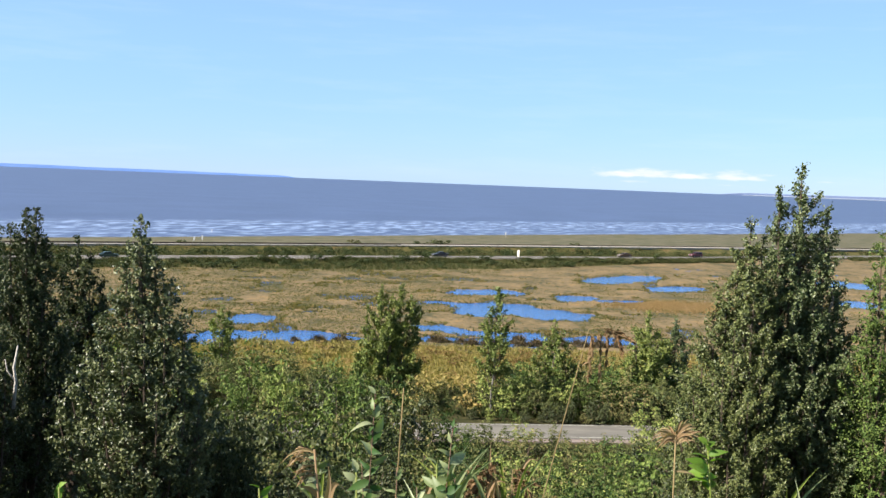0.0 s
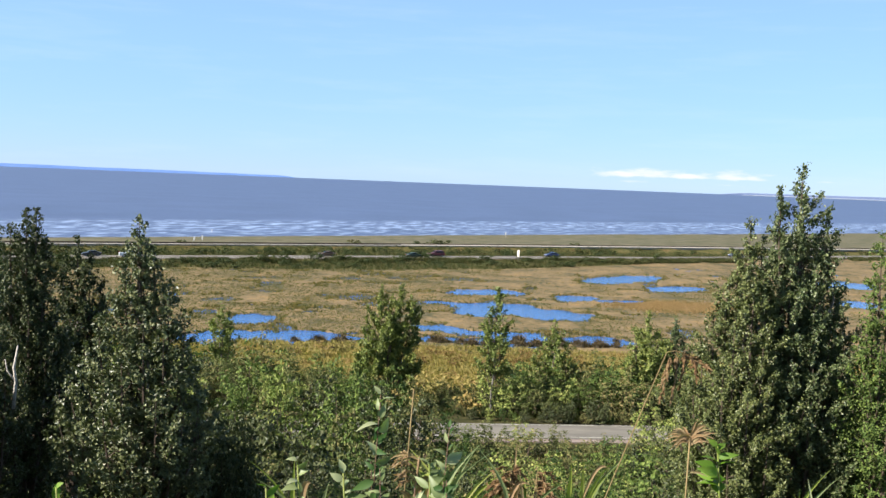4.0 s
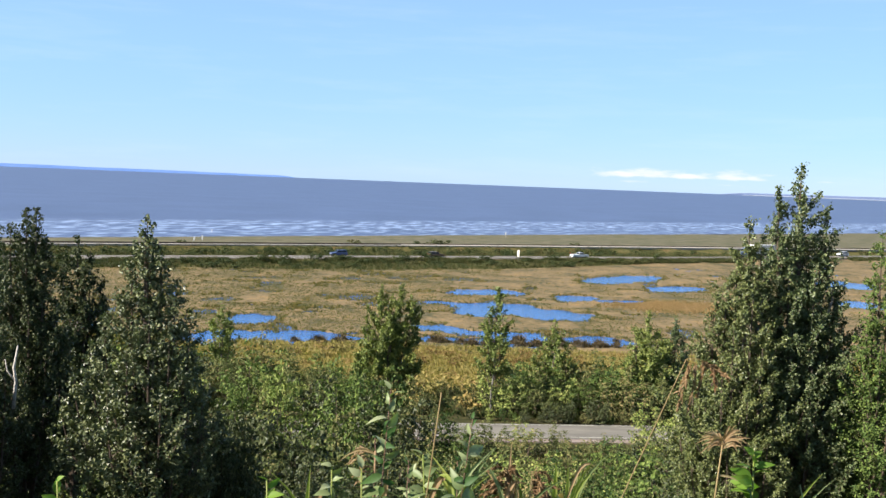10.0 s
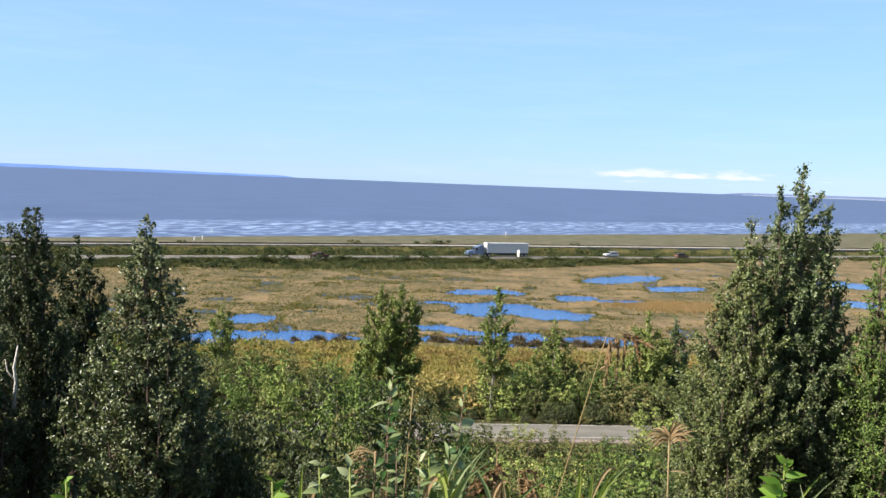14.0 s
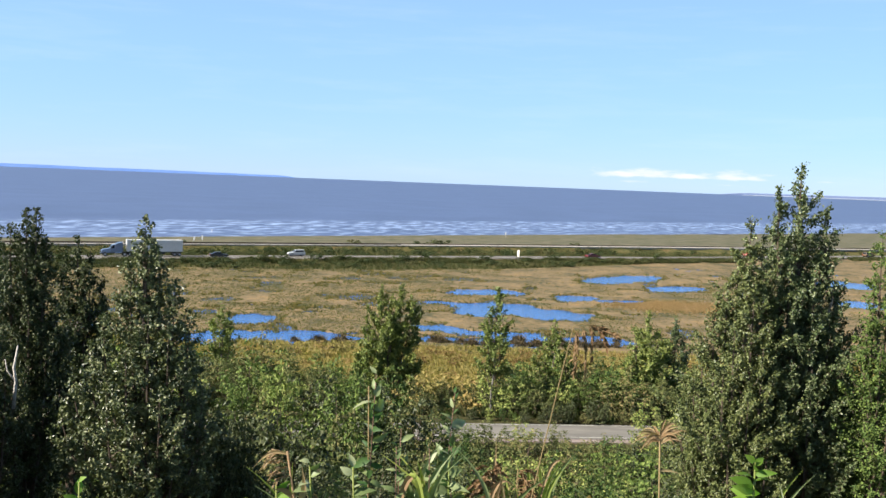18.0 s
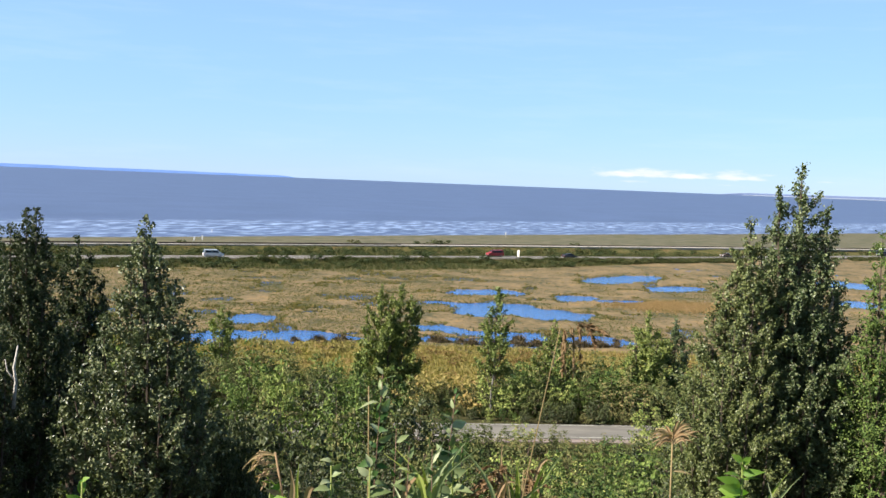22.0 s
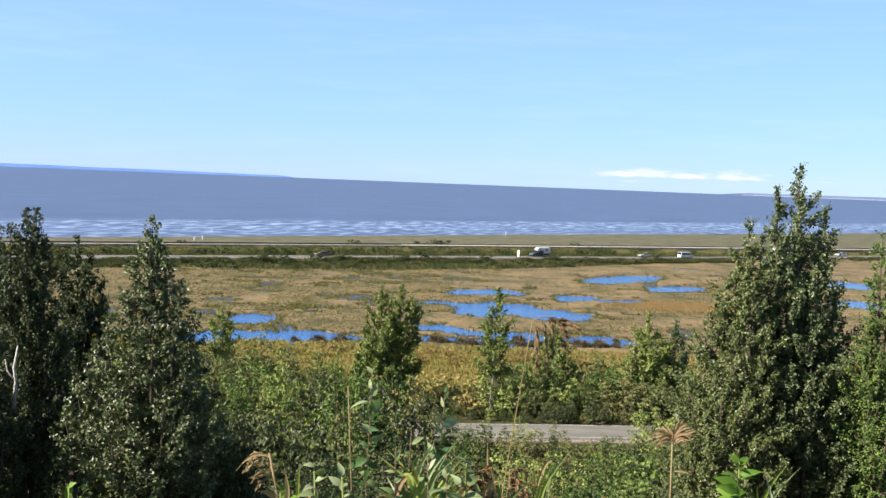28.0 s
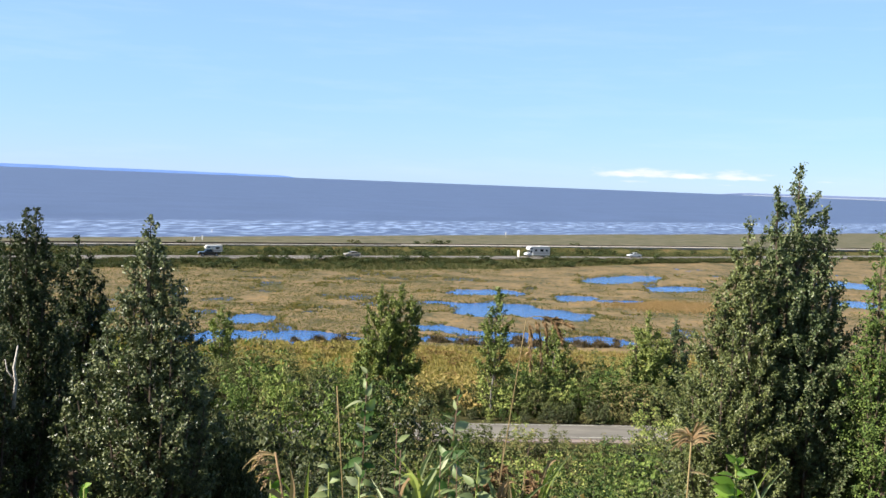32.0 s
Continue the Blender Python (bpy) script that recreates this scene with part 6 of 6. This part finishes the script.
    for key, x, y, top, wide, cnt, dry, broad, heads in clumps:
        q = random.Random(key)
        z = height(x, y)
        h = top - z
        r = thing("grass_clump", "clump of green and straw-coloured grass blades", "grass", pose(x, y, z), "grass clumps")
        for k in range(cnt):
            fx = q.gauss(0, wide * 0.35)
            hh = h - q.uniform(0.0, 0.13)
            lean = q.gauss(0, wide * 1.0)
            mt = q.choice([M_STRAW, M_SEED]) if q.random() < dry else q.choice([M_BLADE, M_BLADE, M_SILVER])
            fy = q.gauss(0, 0.04)
            stem(r, [Vector((fx * 0.6, fy, -0.03)), Vector((fx * 0.8, fy, h * 0.45)), Vector((fx, fy, h - 0.34))], 0.003, 0.002, mt)
            blade(r, (fx, fy, h - 0.38), (fx + lean, q.gauss(0, 0.08), hh), (-lean * 0.35, 0, 0.03), broad * q.uniform(0.010, 0.019), mt)
        for k in range(max(2, cnt // 3)):
            fx, way = q.gauss(0, wide * 0.4), q.choice([-1, 1])
            z0 = h * q.uniform(0.84, 0.92)
            blade(r, (fx, q.gauss(0, 0.05), z0 - 0.10), (fx + way * q.uniform(0.05, 0.13), q.gauss(0, 0.05), z0 + q.uniform(-0.02, 0.06)), (-way * 0.015, 0, q.uniform(0.05, 0.10)), q.uniform(0.014, 0.026), q.choice([M_STRAW, M_TANHEAD, M_BLADE, M_BLADE]), n=9)
        for k in range(heads):
            fx, lean = q.gauss(0, wide * 0.5), q.gauss(0, wide * 0.4)
            hh = h * q.uniform(0.86, 0.98)
            pts = curve_pts((fx, 0, -0.03), (fx + lean, 0, hh), (-lean * 0.3, 0, 0.03), 8)
            stem(r, pts, 0.003, 0.0015, M_STRAW)
            for j in range(12):
                spray(r, pts[-1] - Vector((0, 0, 0.010 * j)), ((0.5 if lean > 0 else -0.5) + q.gauss(0, 0.25), q.gauss(0, 0.3), 0.5 - 0.06 * j), q.uniform(0.04, 0.09), q.uniform(0.03, 0.08), q, M_RUSTHEAD if k % 3 else M_SEED, 22, grain=0.014)
        if key == "clump_d":
            blade(r, (0.0, 0, h - 0.22), (0.10, 0, h - 0.12), (-0.01, 0, 0.07), 0.011, M_SEED, n=9)
        FRONT[key] = (r, x, y, z)


front_plants()

# ---------------------------------------------------------------- what moves


def swing(key, rows):
    """rows: seconds, lean to the side and lean away, in degrees."""
    r, x, y, z = FRONT[key]
    walk(r, [(t, pose(x, y, z, -away, side, 0)) for t, side, away in rows])


def tilt(key, rows, tall, away=lambda t, x: 0):
    """rows: seconds and where the head stands across the view, in metres."""
    x0 = FRONT[key][1]
    swing(key, [(t, math.degrees(math.atan2(x - x0, tall)), away(t, x)) for t, x in rows])


def gusts(phase, side, amp, away=0.0):
    q = random.Random(phase)
    return [(t * 0.8, side + amp * (0.7 * math.sin(t * 0.8 * 1.9 + phase) + 0.5 * math.sin(t * 0.8 * 3.3 + 2 * phase) + 0.3 * q.uniform(-1, 1)), away + 2 * math.sin(t * 1.3 + phase)) for t in range(41)]


def motions():
    for (root, wheels), x0, v in FLEET:
        side = 1 if v > 0 else -1
        walk(root, [(t, on_highway(x0 + v * t, side)) for t in range(0, 33, 2)])
    # plume: place of its head over the foot at each second
    plume = ((0, 0.47), (1, 0.5), (3, 0.82), (4.5, 0.67), (6, 0.55), (7, 0.91), (8, 0.67), (9, 0.44), (10, 0.81), (11, 0.6), (12, 0.86), (13, 0.68), (14, 0.53), (15.5, 0.5), (17, 0.47), (18, 0.42), (19, 0.36), (20, 0.34), (21, 0.31), (22, 0.38), (23, 0.45), (24, 0.37), (25, 0.33), (26.5, 0.32), (28, 0.29), (29, 0.33), (30, 0.32), (31, 0.35), (32, 0.27))
    tilt("plume", plume, 1.97)
    star = ((0, 0.77), (1, 0.84), (2, 0.82), (3, 0.83), (5, 0.80), (6, 0.82), (7, 0.76), (8, 0.85), (9, 0.94), (10, 0.92), (11, 0.85), (12, 0.81), (13, 0.83), (14, 0.75), (16, 0.75), (17, 0.76), (18, 0.72), (19, 0.72), (20, 0.76), (21, 0.71), (22, 0.76), (23, 0.82), (24, 0.79), (25, 0.76), (27, 0.78), (28, 0.76), (29, 0.78), (30, 0.78), (31, 0.76), (32, 0.82))
    tilt("star", star, 1.62)
    hooked = ((0, -0.38), (0.5, -0.42), (1, -0.26), (2, -0.34), (3, 0.01), (5, -0.15), (5.5, -0.20), (6, 0.02), (7, -0.13), (8, -0.15), (8.7, -0.14), (9, -0.44), (10, -0.18), (11, -0.22), (11.6, 0.0), (12, -0.04), (13, -0.11), (14, -0.18), (14.5, -0.22), (16.5, -0.36), (17.5, -0.41), (18, -0.47), (19, -0.48), (20, -0.42), (21, -0.53), (22, -0.51), (23, -0.39), (24, -0.48), (25, -0.48), (27, -0.50), (28, -0.53), (29, -0.48), (30, -0.43), (31, -0.54), (32, -0.51))
    tilt("hooked", hooked, 1.60)
    shoot_a = ((0, -0.183), (3, -0.177), (5, -0.15), (7, -0.125), (9, -0.145), (12, -0.124), (14, -0.143), (17, -0.185), (19, -0.203), (21, -0.193), (23, -0.166), (25, -0.208), (28, -0.209), (29, -0.206), (30, -0.195), (31, -0.243), (32, -0.227))
    tilt("shoot_a", shoot_a, 1.85, lambda t, x: -7 * max(0, min(1, (11.5 - t) / 2.0)))
    shoot_b = ((0, 0.05, -9), (3, 0.04, -9), (7, 0.04, -9), (9, 0.08, -8), (10.5, 0.12, -4), (12, 0.13, 6), (14, 0.09, 4), (17, 0.07, 3), (19, 0.05, 3), (21, 0.07, 2), (23, 0.04, 3), (25, 0.028, 2), (28, 0.026, 3), (29, 0.076, 0), (30, 0.047, 0), (31, 0.018, 3), (32, 0.068, 2))
    swing("shoot_b", [(t, math.degrees(math.atan2(x + 0.01, 1.75)), a) for t, x, a in shoot_b])
    for key, ph in (("shoot_c", 2.1), ("shoot_d", 3.3), ("shoot_e", 4.0), ("shoot_f", 4.9)):
        swing(key, [(t, a, b - 9 * max(0, min(1, (11.5 - t) / 2.5))) for t, a, b in gusts(ph, 0.5, 2.2, 2.0)])
    straw = ((0, -0.11), (0.5, -0.07), (1, -0.2), (2, -0.12), (3, -0.10), (6, -0.03), (7, -0.06), (8, 0.01), (9, 0.10), (10, 0.01), (11, -0.03), (12, 0.01), (13, 0.04), (14, -0.08), (17, -0.15), (18, -0.22), (19, -0.25), (20, -0.24), (22, -0.22), (24, -0.15), (25, -0.23), (28, -0.285), (29, -0.245), (30, -0.28), (31, -0.30), (32, -0.32))
    tilt("straw", straw, 1.75)
    herb = ((0, 0.97), (3, 0.98), (6, 0.98), (8, 1.02), (9, 1.05), (10, 1.06), (12, 1.11), (13, 1.17), (14, 1.13), (17, 1.04), (19, 1.02), (21, 1.00), (23, 0.98), (25, 0.97), (28, 0.98), (30, 0.97), (32, 0.97))
    tilt("herb_right", herb, 1.5, lambda t, x: max(0, 12 - t * 0.8))
    for i, key in enumerate(("herb_mid", "herb_low", "herb_far")):
        swing(key, gusts(2.3 + i, 0.0, 3.5))
    swing("herb_left", gusts(4.0, 0.0, 3.0, 4.0))
    swing("herb_fresh", gusts(5.2, 0.0, 1.0))
    for i, key in enumerate(("clump_b", "clump_c", "clump_e", "clump_f", "clump_g")):
        swing(key, gusts(i * 1.7, 0.5, 3.0))
    # the brown heads, the fresh green tuft and the broad blades bend with the gusts
    brown = ((0, 0.19), (3, 0.26), (6, 0.28), (9, 0.24), (12, 0.30), (14.5, 0.20), (17.5, 0.22), (19, 0.17), (20.5, 0.23), (23, 0.22), (25.5, 0.20), (28, 0.18), (30, 0.21), (32, 0.23))
    tilt("clump_a", brown, 1.55)
    fresh = ((0, 0.04), (0.5, 0.05), (1, 0.0), (2, -0.02), (3, 0.06), (5.5, -0.09), (7, 0.01), (8, 0.08), (9, 0.05), (11, 0.07), (13, 0.06), (14.5, 0.02), (16.5, -0.03), (18, -0.05), (21, -0.03), (23, -0.05), (25.5, -0.04), (28, -0.07), (30, -0.05), (32, -0.06))
    tilt("clump_h", fresh, 1.6)
    broad = ((0, 0.26), (1.5, 0.4), (3, 0.55), (5.5, 0.42), (6, 0.48), (8.7, 0.40), (10, 0.45), (11.6, 0.53), (13, 0.5), (14.5, 0.55), (16.5, 0.40), (17.5, 0.36), (20.4, 0.34), (23.3, 0.30), (25.5, 0.33), (28, 0.33), (29, 0.31), (32, 0.34))
    tilt("clump_d", broad, 1.6)
    # the trees on the slope lean a little in the gusts
    lean = ((0, -10), (1.5, -11), (2, -8), (3.5, -13), (5.5, -4), (6, -2), (7, -4), (8, 0), (8.5, 3), (10, 0), (11, 2), (13, 0), (14.5, -2), (16.5, -7), (17.5, -4), (19, 0), (21, 1), (22, -2), (23, 2), (24, 5), (25.5, 3), (27.5, 7), (28.5, 8), (29.5, 5), (31, 8), (32, 5))
    m = TREE_L.matrix_basis.translation.copy()
    walk(TREE_L, [(t, pose(m.x, m.y, m.z, 0, p * 0.094, 0)) for t, p in lean])
    m = TREE_R.matrix_basis.translation.copy()
    walk(TREE_R, [(t, pose(m.x, m.y, m.z, 0, p * 0.09, 0)) for t, p in ((0, 0), (3, 0), (5.5, 4), (6, 4), (7, 0), (10, -1), (13.5, 2), (16.5, 0), (21, -1), (23.5, 2), (25, 0), (28, -3), (31.5, -6), (32, -3))])
    m = TREE_RL.matrix_basis.translation.copy()
    walk(TREE_RL, [(t, pose(m.x, m.y, m.z, 0, p * 0.07, 0)) for t, p in ((0, 1), (3, -1), (5.5, 3), (7, 1), (10, -1), (13.5, 2), (16.5, 0), (19, 2), (21, 0), (23.5, 1), (25, -1), (28, -2), (31.5, -4), (32, -2))])


motions()
